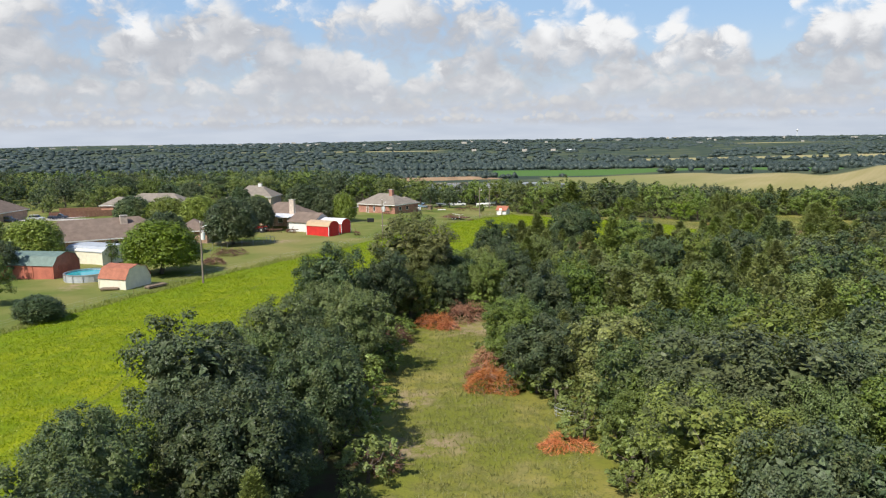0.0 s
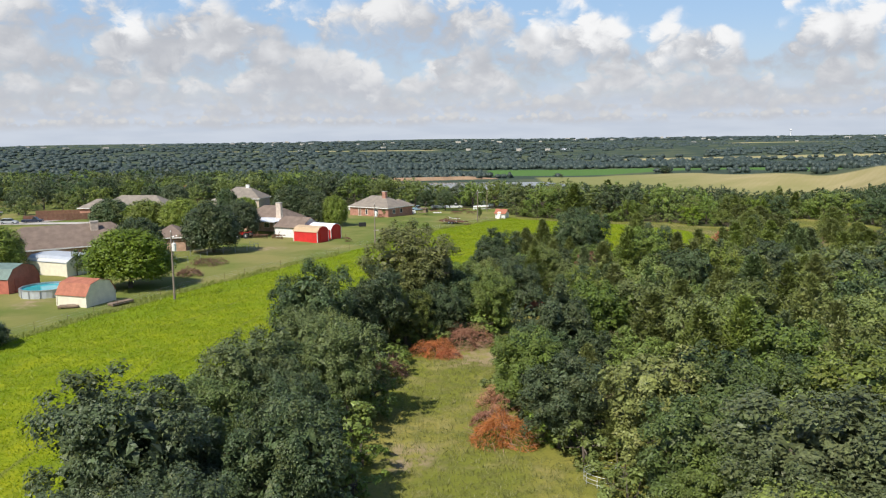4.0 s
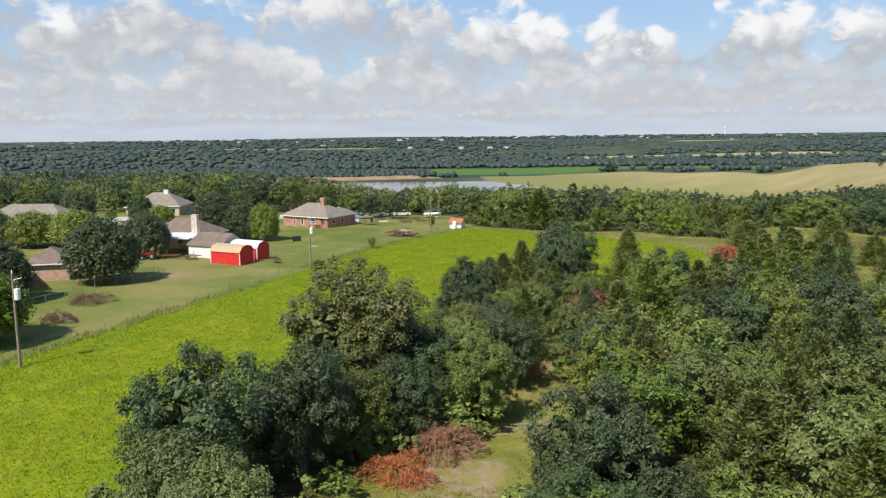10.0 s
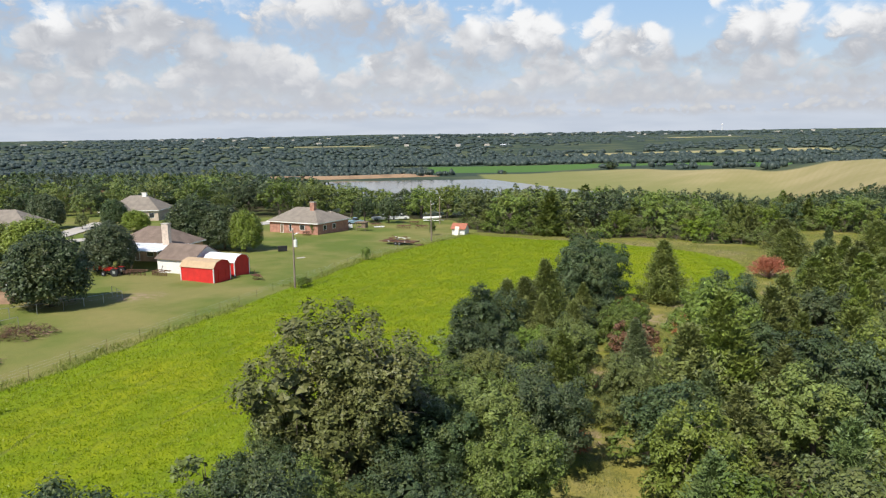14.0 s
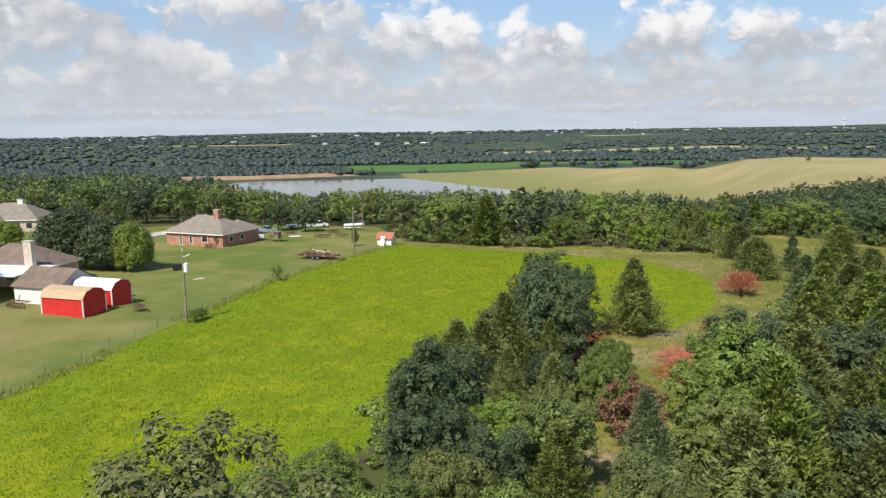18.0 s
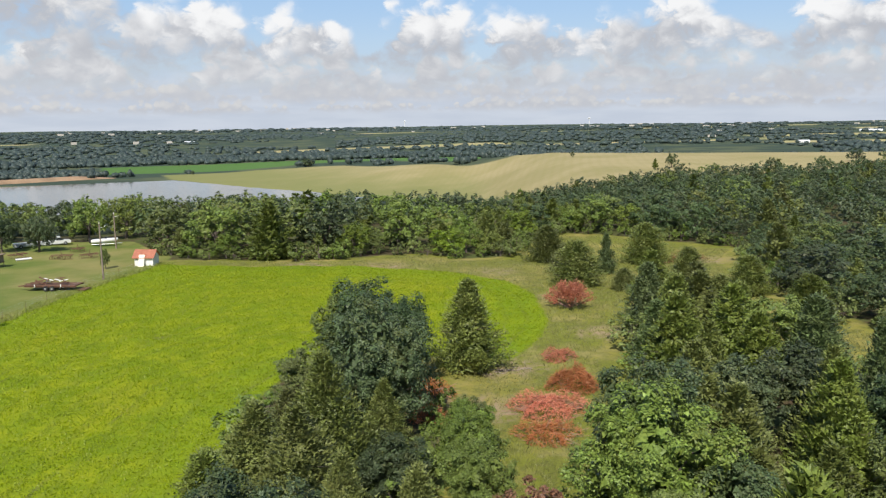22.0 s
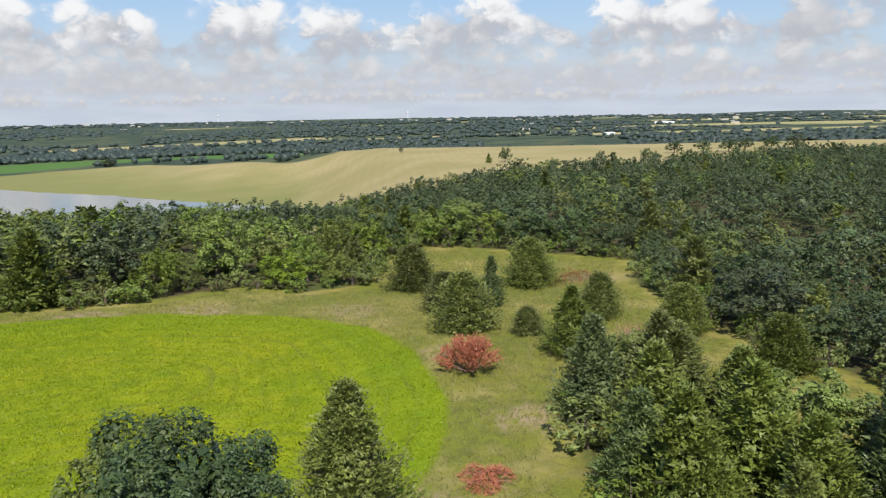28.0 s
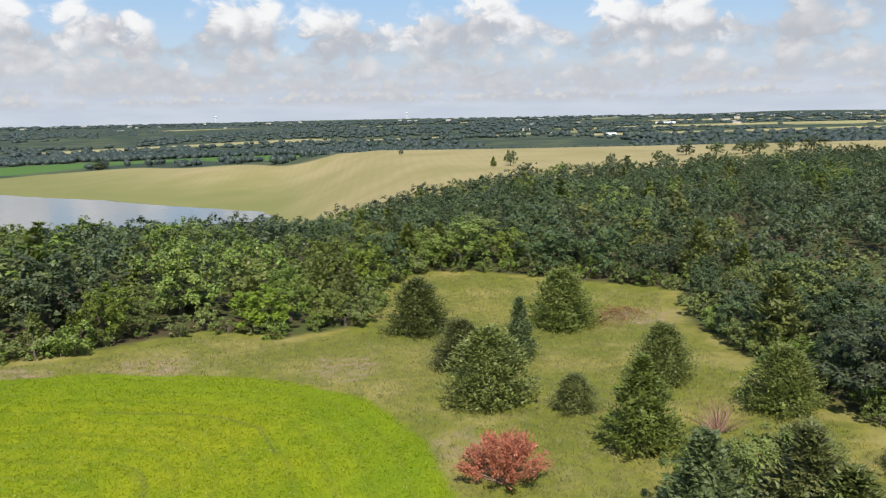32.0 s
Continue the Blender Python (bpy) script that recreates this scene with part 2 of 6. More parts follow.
# ---- shape helpers ----
def np_mesh(name, verts, faces, mat=None, smooth=False):
    """A mesh from arrays of points and of triangles or quads."""
    me = bpy.data.meshes.new(name)
    verts, faces = np.asarray(verts, np.float32), np.asarray(faces, np.int32)
    k = faces.shape[1]
    me.vertices.add(len(verts))
    me.vertices.foreach_set("co", verts.ravel())
    me.loops.add(faces.size)
    me.loops.foreach_set("vertex_index", faces.ravel())
    me.polygons.add(len(faces))
    me.polygons.foreach_set("loop_start", np.arange(0, faces.size, k, dtype=np.int32))
    me.polygons.foreach_set("loop_total", np.full(len(faces), k, np.int32))
    me.polygons.foreach_set("use_smooth", np.full(len(faces), smooth))
    me.update(calc_edges=True)
    if mat:
        me.materials.append(mat)
    return me


def part(name, bm, mat, parent=None, label="", smooth=False):
    me = bpy.data.meshes.new(name)
    bm.normal_update()
    bm.to_mesh(me)
    bm.free()
    if smooth:
        for p in me.polygons:
            p.use_smooth = True
    if mat:
        me.materials.append(mat)
    ob = new(name, me)
    ob.parent = parent
    if label:
        ob["label"] = label
    return ob


def thing(name, m, label="", category="", group="", kind=""):
    ob = new(name)
    ob.empty_display_size = 0.2
    ob.matrix_basis = m
    return tagged(ob, label, category, group, kind)


def box(bm, lo, hi, bevel=0.0):
    """A box between two corners, in the given bmesh."""
    g = bmesh.ops.create_cube(bm, size=1.0)["verts"]
    lo, hi = Vector(lo), Vector(hi)
    for v in g:
        v.co = Vector((lo[i] + (v.co[i] + 0.5) * (hi[i] - lo[i]) for i in range(3)))
    if bevel:
        edges = list({e for v in g for e in v.link_edges})
        bmesh.ops.bevel(bm, geom=edges, offset=bevel, segments=1, affect="EDGES")
    return bm


def boxed(*boxes, bevel=0.0):
    bm = bmesh.new()
    for lo, hi in boxes:
        box(bm, lo, hi, bevel)
    return bm


def tube_np(a, b, ra, rb, n=5):
    """Points and quads of a tapered tube."""
    a, b = np.array(a, float), np.array(b, float)
    d = (b - a) / (np.linalg.norm(b - a) + 1e-9)
    s = np.cross(d, (0, 0, 1) if abs(d[2]) < 0.9 else (1, 0, 0))
    s /= np.linalg.norm(s)
    u = np.cross(d, s)
    ang = np.arange(n) * 2 * np.pi / n
    ring = np.cos(ang)[:, None] * s + np.sin(ang)[:, None] * u
    v = np.r_[a + ring * ra, b + ring * rb]
    i = np.arange(n)
    j = (i + 1) % n
    return v, np.stack([i, j, j + n, i + n], 1)


def tubes(name, pieces, mat, n=5):
    vs, fs, at = [], [], 0
    for a, b, ra, rb in pieces:
        v, f = tube_np(a, b, ra, rb, n)
        vs.append(v), fs.append(f + at)
        at += len(v)
    return np_mesh(name, np.concatenate(vs), np.concatenate(fs), mat)


def leaf_tris(rng, at, out, length, width, jitter=0.6, lift=0.45, along=False):
    """One three-cornered leaf a point. Its face turns outwards and up to the light, more or less; along: it points outwards instead."""
    k = len(at)
    out = np.asarray(out, float) + rng.normal(0, jitter, (k, 3))
    if along:
        d = out / (np.linalg.norm(out, axis=1, keepdims=True) + 1e-9)
        face = rng.normal(0, 0.6, (k, 3)) + (0, 0, 0.9)
        side = np.cross(d, face)
    else:
        out[:, 2] += lift
        d = np.cross(out, rng.normal(0, 1, (k, 3)))
        d /= np.linalg.norm(d, axis=1, keepdims=True) + 1e-9
        side = np.cross(out, d)
    side /= np.linalg.norm(side, axis=1, keepdims=True) + 1e-9
    L = (length * rng.uniform(0.6, 1.35, k))[:, None]
    W = (width * rng.uniform(0.7, 1.3, k))[:, None]
    v = np.stack([at - side * W * 0.5, at + side * W * 0.5, at + d * L], 1)
    return v.reshape(-1, 3), np.arange(3 * k).reshape(-1, 3)


def blob_np(rng, centre, radii, rough=0.18, rings=5, segs=8):
    """A lumpy closed ball of few faces."""
    th = np.linspace(0.06, np.pi - 0.06, rings + 1)
    ph = np.arange(segs) * 2 * np.pi / segs
    r = 1 + rng.uniform(-rough, rough, (rings + 1, segs))
    p = np.stack([np.sin(th)[:, None] * np.cos(ph) * r, np.sin(th)[:, None] * np.sin(ph) * r, np.cos(th)[:, None] * np.ones(segs) * r], -1) * radii + centre
    idx = np.arange((rings + 1) * segs).reshape(rings + 1, segs)
    nxt = np.roll(idx, -1, 1)
    q = np.stack([idx[:-1], nxt[:-1], nxt[1:], idx[1:]], -1).reshape(-1, 4)
    return p.reshape(-1, 3), np.concatenate([q[:, :3], q[:, [0, 2, 3]]])


def join(parts):
    """Several (points, faces) as one."""
    vs, fs, k = [], [], 0
    for v, f in parts:
        vs.append(v), fs.append(f + k)
        k += len(v)
    return np.concatenate(vs), np.concatenate(fs)


def broadleaf(seed, H, R, leaves=3000, leaf=0.45, low=0.10, lobes=9, clumps=80, dead=False, dome=0.0, core=26):
    """A crown of lobes, clumps and single leaves, and a trunk with limbs: (points, quads) and the limbs' ends and radii."""
    rng = np.random.default_rng(seed)
    cz, hz = H * (0.5 + low * 0.5), H * (0.5 - low * 0.5)
    lob = []
    for i in range(lobes):
        a = i * 2.4 + rng.uniform(-0.4, 0.4)
        f = -0.8 + 1.55 * (i + rng.uniform(0, 1)) / lobes
        rr = R * 0.62 * np.sqrt(max(0.05, 1 - f * f * 0.85)) * rng.uniform(0.75, 1.05)
        lob.append((np.array([np.cos(a) * rr, np.sin(a) * rr, cz + f * hz * 0.74]), R * rng.uniform(0.36, 0.56)))
    lob.append((np.array([0, 0, H * 0.76]), R * 0.52))
    cent, outs, rad = [], [], []
    for i in range(clumps):
        c, r = lob[i % len(lob)]
        d = rng.normal(0, 1, 3) + np.array([c[0], c[1], 0]) / R * 0.7
        d[2] = d[2] * 0.9 + 0.25
        d /= np.linalg.norm(d)
        p = c + d * r * rng.uniform(0.75, 1.12)
        p[2] = np.clip(p[2], low * H * 0.6 + 0.2, H * 1.02)
        cent.append(p), outs.append(d), rad.append(r * rng.uniform(0.26, 0.46))
    cent, outs, rad = np.array(cent), np.array(outs), np.array(rad)
    if dome:
        # a closed round crown: its clumps lie side by side over an egg
        f = 1 - (np.arange(clumps) + 0.5) / clumps * (1 + dome)
        a = np.arange(clumps) * 2.39996 + rng.uniform(-0.2, 0.2, clumps)
        outs = np.stack([np.cos(a) * np.sqrt(1 - f * f), np.sin(a) * np.sqrt(1 - f * f), f], 1)
        half = H * (1 - low) / (1 + dome)
        cent = outs * (R * 0.9, R * 0.9, half * 0.9) * rng.uniform(0.82, 1.04, (clumps, 1)) + (0, 0, H - half)
        rad = R * rng.uniform(0.20, 0.32, clumps)
    pick = rng.integers(0, clumps, leaves)
    d = rng.normal(0, 1, (leaves, 3)) + outs[pick] * 0.9 + (0, 0, 0.45)
    d /= np.linalg.norm(d, axis=1, keepdims=True)
    at = cent[pick] + d * (rad[pick] * rng.uniform(0.72, 1.12, leaves))[:, None]
    parts = [leaf_tris(rng, at, d, leaf, leaf * 0.8, 0.45)]
    # the dense middle of each clump, and the shaded leaves behind them
    idx = np.repeat(np.arange(clumps), core)
    d = rng.normal(0, 1, (len(idx), 3)) + outs[idx] * 0.6 + (0, 0, 0.35)
    d /= np.linalg.norm(d, axis=1, keepdims=True)
    big = rad[idx] * 2.1 / math.sqrt(core)
    parts.append(leaf_tris(rng, cent[idx] + d * (rad[idx] * rng.uniform(0.35, 0.8, len(idx)))[:, None], d, big, big * 0.9, 0.4))
    which = rng.integers(0, len(lob), max(30, leaves // 14))
    lc, lr = np.array([c for c, _ in lob]), np.array([r for _, r in lob])
    d = rng.normal(0, 1, (len(which), 3))
    d /= np.linalg.norm(d, axis=1, keepdims=True)
    parts.append(leaf_tris(rng, lc[which] + d * (lr[which] * 0.5)[:, None], d, R * 0.14, R * 0.14, 0.3))
    if dome:
        parts.append(blob_np(rng, np.array([0, 0, H - half * 0.8]), np.array([R * 0.66, R * 0.66, half * 0.58]), 0.2, 8, 12))
    t = H * 0.02 + 0.05
    top = np.array([rng.normal(0, 0.05) * R, rng.normal(0, 0.05) * R, H * 0.45])
    limbs = [((0, 0, -0.3), top, t * 1.25, t * 0.7)]
    for c, r in lob[:8]:
        mid = top * rng.uniform(0.45, 0.95) + np.array([0, 0, 0.1])
        knee = mid * 0.45 + c * 0.55 + rng.normal(0, 0.12, 3)
        limbs += [(mid, knee, t * 0.5, t * 0.3), (knee, c + (c - mid) * 0.25, t * 0.3, t * 0.08)]
    if dead:
        for i in range(34):
            c, r = lob[rng.integers(0, len(lob))]
            d = rng.normal(0, 1, 3)
            d /= np.linalg.norm(d)
            limbs.append((c, c + d * r * rng.uniform(1.0, 1.5), 0.035, 0.008))
    return join(parts), limbs


def cedar(seed, H, R, sprays=2600, spray=0.6, loose=1.0, full=0.9):
    """A red cedar: a cone of dense upswept sprays with a ragged outline and a pointed top."""
    rng = np.random.default_rng(seed)
    boughs = max(36, sprays // 22)
    z = H * (0.04 + 0.96 * rng.uniform(0, 1, boughs) ** 1.25)
    a = np.arange(boughs) * 2.39996 + rng.uniform(-0.3, 0.3, boughs)
    prof = np.clip(1.03 - z / H, 0.012, 1) ** full * np.clip(0.8 + z / H * 2.4, 0, 1)
    ln = R * prof * rng.uniform(0.70, 1.18, boughs)
    rise = ln * rng.uniform(0.2, 0.65, boughs)
    tip = np.stack([np.cos(a) * ln, np.sin(a) * ln, z + rise * 0.5], 1)
    root = np.stack([0 * a, 0 * a, z - rise * 0.5], 1)
    pick = rng.integers(0, boughs, sprays)
    s = rng.uniform(0.25, 1.0, sprays) ** 0.6
    at = root[pick] + (tip - root)[pick] * s[:, None] + rng.normal(0, 0.085 * loose * R / 2, (sprays, 3))
    out = (tip - root)[pick]
    out /= np.linalg.norm(out, axis=1, keepdims=True) + 1e-9
    out[:, 2] += 0.4
    parts = [leaf_tris(rng, at, out * 1.3, spray, spray * 0.5, 0.65, along=True)]
    # the dense inside
    k = sprays // 3
    zz = H * rng.uniform(0.05, 0.88, k)
    aa = rng.uniform(0, 2 * np.pi, k)
    rr = R * rng.uniform(0.3, 0.62, k) * np.clip(1.03 - zz / H, 0.03, 1) ** full
    d = np.stack([np.cos(aa), np.sin(aa), 0.5 + 0 * aa], 1)
    parts.append(leaf_tris(rng, d * rr[:, None] * (1, 1, 0) + np.stack([0 * zz, 0 * zz, zz], 1), d, spray * 1.25, spray * 1.1, 0.4))
    limbs = [((0, 0, -0.3), (0, 0, H * 0.9), H * 0.02 + 0.04, 0.02)]
    for i in range(0, boughs, max(1, boughs // 14)):
        limbs.append((root[i], tip[i], 0.04, 0.012))
    return join(parts), limbs


# ---- the plan ----
def step(a, b, x):
    s = np.clip((np.asarray(x, float) - a) / (b - a), 0, 1)
    return s * s * (3 - 2 * s)


def height(x, y):
    """The lie of the land."""
    x, y = np.asarray(x, float), np.asarray(y, float)
    p = -20.3 - 0.0205 * np.clip(y - 40, -80, 400) - 0.012 * np.clip(x, -60, 140)
    p = np.maximum(p, -27.5) - 0.9 * np.exp(-(((x - 6) / 22) ** 2 + ((y - 55) / 28) ** 2)) - 1.1 * np.exp(-(((x - 45) / 22) ** 2 + ((y - 132) / 25) ** 2))
    p = p - 1.4 * np.exp(-(((x - 92) / 25) ** 2 + ((y - 185) / 25) ** 2))
    u = (200 - x) * 0.866 + (y - 600) * 0.5 + 75
    start = 252 - 38 * step(65, 115, x) + 200 * step(10, -130, x)
    w = step(-85, 10, u) * step(0, 1, (y - start) / 230)
    beyond = step(0, 220, (x - 300) * 0.56 + (y - 600) * 0.83)
    w = np.maximum(w, beyond)
    z = p + (-57.5 - p) * w + 12 * step(170, 300, x) * np.exp(-((x - 420) ** 2 + (y - 900) ** 2) / 220**2)
    z = z + 10 * np.exp(-(((x - 350) / 70) ** 2 + ((y - 736) / 82) ** 2))
    far = step(1300, 4800, np.hypot(x, y))
    return z + (-37 - z) * far


def surface(x, y):
    """The land with its small humps."""
    x, y = np.asarray(x, float), np.asarray(y, float)
    near = np.exp(-(np.hypot(x, y - 100) / 250) ** 2)
    return height(x, y) + near * 0.07 * (np.sin(x * 0.7 + 1.3 * np.sin(y * 0.31)) + np.sin(y * 0.63 + 1.7 * np.sin(x * 0.23)))


def ground_z(x, y):
    return float(height(x, y))


def signed(poly, x, y):
    """Distance to a polygon's edge in metres, positive inside."""
    p = np.array(poly, float)
    q = np.roll(p, -1, 0)
    best = np.full(np.shape(x), 1e9)
    inside = np.zeros(np.shape(x), bool)
    for (ax, ay), (bx, by) in zip(p, q):
        dx, dy = bx - ax, by - ay
        t = np.clip(((x - ax) * dx + (y - ay) * dy) / (dx * dx + dy * dy), 0, 1)
        best = np.minimum(best, np.hypot(x - ax - t * dx, y - ay - t * dy))
        if dy:
            cross = ((ay > y) != (by > y)) & (x < dx * (y - ay) / dy + ax)
            inside ^= cross
    return np.where(inside, best, -best)


CROP = [(-19, -60), (-17.5, 20), (-16.5, 62), (-10, 86), (-3.5, 98), (4, 108), (11, 123), (18, 139), (27, 147), (36, 143), (42, 138.5), (49, 143.5), (54, 149), (60.5, 162), (62.5, 173), (58, 184), (46, 196), (33, 203), (19, 214), (5, 193), (-4.5, 176), (-10.2, 161), (-16, 147), (-20.8, 134), (-26.6, 120.5), (-36, 98), (-42, 79), (-47, 60), (-60, 20), (-85, -60)]
LAWN = [(-190, -60), (-85, -60), (-60, 20), (-47, 60), (-42, 79), (-36, 98), (-26.6, 120.5), (-20.8, 134), (-16, 147), (-10.2, 161), (-4.5, 176), (5, 193), (19, 214), (22, 222), (18, 250), (-12, 268), (-60, 262), (-120, 330), (-190, 330)]
CLEARING = [(-1.5, -60), (-1, 22), (-3, 34), (-5, 46), (-5, 53), (-3.5, 62), (0, 66.5), (6, 65), (8.5, 72), (11, 82), (14, 92), (17.5, 103), (26, 116), (33, 128), (36, 134)]
MEADOW = CLEARING + [(27, 147), (36, 143), (42, 138.5), (49, 143.5), (54, 149), (60.5, 162), (62.5, 173), (58, 184), (46, 196), (33, 203), (20, 216), (34, 208), (47, 200.5), (61, 201), (67, 192), (77, 191.5), (88, 204), (101, 213), (108, 206), (113, 190), (116, 179), (103, 170), (90, 152), (84, 143), (80, 135), (78, 124), (70, 118), (64, 124), (66, 133), (60, 141), (50, 136), (44, 122), (34, 116), (24, 106), (19, 98), (15, 84), (12, 75), (9, 66), (5, 58), (3.5, 48), (5, 41), (9.5, 38), (10, 29), (9, 20), (10, -60)]
HAY = [(95, 330), (140, 316), (215, 322), (290, 318), (330, 300), (420, 300), (700, 300), (700, 360), (590, 440), (470, 540), (380, 640), (330, 760), (300, 900), (230, 1000), (120, 1010), (118, 930), (166, 777), (199, 698), (217, 626), (243, 547), (200, 480)]
LAKE = [(-80, 905), (-55, 932), (60, 922), (119, 916), (166, 777), (199, 698), (219, 622), (246, 545), (236, 505), (90, 560), (-20, 660), (-100, 790)]
GREEN = [(60, 1060), (240, 1030), (330, 980), (420, 820), (560, 700), (640, 760), (470, 1010), (330, 1190), (70, 1230)]

# ---- the ground: one sheet to the horizon ----
def spaced(inner, outer, reach):
    """Steps of 2 m in the inner stretch, of 9 m in the outer one, then wider and wider ones out to the reach."""
    grow = [9.0]
    while sum(grow) < reach:
        grow.append(min(grow[-1] * 1.16, 170))
    out = np.cumsum(grow)
    return np.concatenate([outer[0] - out[::-1], np.arange(outer[0], inner[0] - 1, 9.0), np.arange(inner[0], inner[1] + 0.01, 2.0), np.arange(inner[1] + 9, outer[1], 9.0), outer[1] + out])


def ground_material():
    mat = bpy.data.materials.new("land")
    mat.use_nodes = True
    n = Nodes(mat.node_tree)
    pos = n.add("ShaderNodeTexCoord").outputs["Object"]
    big, med, fine, tiny = n.noise(pos, 0.012, 3), n.noise(pos, 0.11, 4), n.noise(pos, 0.9, 4), n.noise(pos, 6.0, 4)
    edge = n.math("MULTIPLY", n.math("SUBTRACT", n.noise(pos, 0.55, 3), 0.5), 3.0)

    def region(name, soft=0.5, wild=1.0):
        d = n.add("ShaderNodeAttribute")
        d.attribute_name = name
        return n.ramp(n.math("ADD", d.outputs["Fac"], n.math("MULTIPLY", edge, wild)), -soft, soft)

    floor = n.mix(n.ramp(n.math("ADD", n.math("MULTIPLY", med, 0.5), n.math("MULTIPLY", fine, 0.5)), 0.4, 0.6), (0.085, 0.062, 0.036), (0.085, 0.105, 0.032))
    far = n.add("ShaderNodeAttribute")
    far.attribute_name = "distance"
    col = n.mix(n.ramp(far.outputs["Fac"], 380, 520), floor, n.mix(n.ramp(big, 0.45, 0.62), (0.048, 0.070, 0.048), (0.095, 0.112, 0.06)))
    lawn = n.mix(n.ramp(med, 0.35, 0.68), (0.130, 0.170, 0.034), (0.225, 0.220, 0.065))
    lawn = n.mix(n.math("MULTIPLY", n.ramp(n.noise(pos, 0.045, 4), 0.48, 0.64), 0.65), lawn, (0.31, 0.255, 0.10))
    lawn = n.mix(n.math("MULTIPLY", fine, 0.35), lawn, (0.09, 0.13, 0.03))
    col = n.mix(region("lawn", 0.3, 0.3), col, lawn)
    mead = n.mix(n.ramp(med, 0.40, 0.68), (0.180, 0.195, 0.030), (0.29, 0.25, 0.065))
    mead = n.mix(n.math("MULTIPLY", n.ramp(n.math("ADD", n.math("MULTIPLY", fine, 0.6), n.math("MULTIPLY", tiny, 0.4)), 0.44, 0.6), 0.8), mead, (0.12, 0.13, 0.032))
    straw = n.math("ADD", n.math("MULTIPLY", n.noise(pos, 0.22, 5, 0.65), 0.7), n.math("MULTIPLY", fine, 0.3))
    mead = n.mix(n.math("MULTIPLY", n.ramp(straw, 0.49, 0.64), 0.5), mead, (0.37, 0.31, 0.12))
    col = n.mix(region("meadow", 1.0, 0.8), col, mead)
    soil = n.mix(fine, (0.24, 0.175, 0.10), (0.40, 0.305, 0.19))
    col = n.mix(n.math("MULTIPLY", region("bare", 1.6, 1.9), n.ramp(n.math("ADD", n.math("MULTIPLY", fine, 0.6), n.math("MULTIPLY", tiny, 0.4)), 0.40, 0.58)), col, soil)
    crop = n.mix(n.ramp(n.noise(pos, 0.3, 5, 0.65), 0.36, 0.64), (0.165, 0.23, 0.008), (0.27, 0.305, 0.010))
    crop = n.mix(n.math("MULTIPLY", n.ramp(n.noise(pos, 0.05, 5, 0.6), 0.5, 0.66), 0.7), crop, (0.30, 0.30, 0.012))
    crop = n.mix(n.math("MULTIPLY", n.ramp(tiny, 0.42, 0.62), 0.4), crop, (0.13, 0.185, 0.012))
    deep = n.add("ShaderNodeAttribute")
    deep.attribute_name = "crop"
    drill = n.math("SINE", n.math("ADD", n.math("MULTIPLY", deep.outputs["Fac"], 2.6), n.math("MULTIPLY", n.noise(pos, 0.15, 2), 3.0)))
    crop = n.mix(n.math("MULTIPLY", n.ramp(deep.outputs["Fac"], 9.0, 3.0), 0.5), crop, (0.155, 0.24, 0.012))
    crop = n.mix(n.math("MULTIPLY", n.ramp(drill, 0.35, 1.0), 0.32), crop, (0.135, 0.165, 0.02))
    track = n.math("ABSOLUTE", n.math("SUBTRACT", n.math("MODULO", n.math("ADD", deep.outputs["Fac"], n.math("MULTIPLY", n.noise(pos, 0.05, 2), 6.0)), 9.0), 4.5))
    crop = n.mix(n.math("MULTIPLY", n.ramp(track, 0.28, 0.05), n.math("MULTIPLY", n.ramp(n.noise(pos, 0.09, 3), 0.45, 0.6), 0.6)), crop, (0.13, 0.14, 0.04))
    col = n.mix(region("crop", 0.5, 0.45), col, crop)
    hay = n.mix(n.ramp(n.noise(pos, 0.02, 4), 0.35, 0.65), (0.30, 0.26, 0.115), (0.375, 0.31, 0.155))
    xyz = n.add("ShaderNodeSeparateXYZ", {0: pos}).outputs
    rows = n.math("SINE", n.math("ADD", n.math("MULTIPLY", n.math("ADD", n.math("MULTIPLY", xyz[0], 0.8), n.math("MULTIPLY", xyz[1], -0.6)), 1.05), n.math("MULTIPLY", n.noise(pos, 0.01, 2), 9.0)))
    hay = n.mix(n.math("MULTIPLY", n.ramp(rows, -0.6, 0.9), 0.15), hay, (0.26, 0.24, 0.075))
    hay = n.mix(n.math("MULTIPLY", n.ramp(n.math("ADD", xyz[2], n.math("MULTIPLY", n.noise(pos, 0.03, 3), 8.0)), -40.0, -55.0), 0.8), hay, (0.19, 0.205, 0.065))
    col = n.mix(region("hay", 4.0, 2.0), col, hay)
    green = n.mix(med, (0.075, 0.155, 0.035), (0.10, 0.185, 0.045))
    col = n.mix(region("green", 4.0, 1.0), col, green)
    tan = n.mix(n.ramp(big, 0.4, 0.6), (0.40, 0.34, 0.17), (0.32, 0.31, 0.13))
    col = n.mix(region("tan", 20.0, 6.0), col, tan)
    bsdf = n.add("ShaderNodeBsdfPrincipled", {"Base Color": col, "Roughness": 0.95, "Specular IOR Level": 0.12})
    b = n.add("ShaderNodeBump", {"Strength": 0.9, "Distance": 0.12, "Height": n.math("ADD", fine, n.math("MULTIPLY", tiny, 0.5))})
    n.tree.links.new(b.outputs[0], bsdf.inputs["Normal"])
    n.add("ShaderNodeOutputMaterial", {0: bsdf.outputs[0]})
    return mat


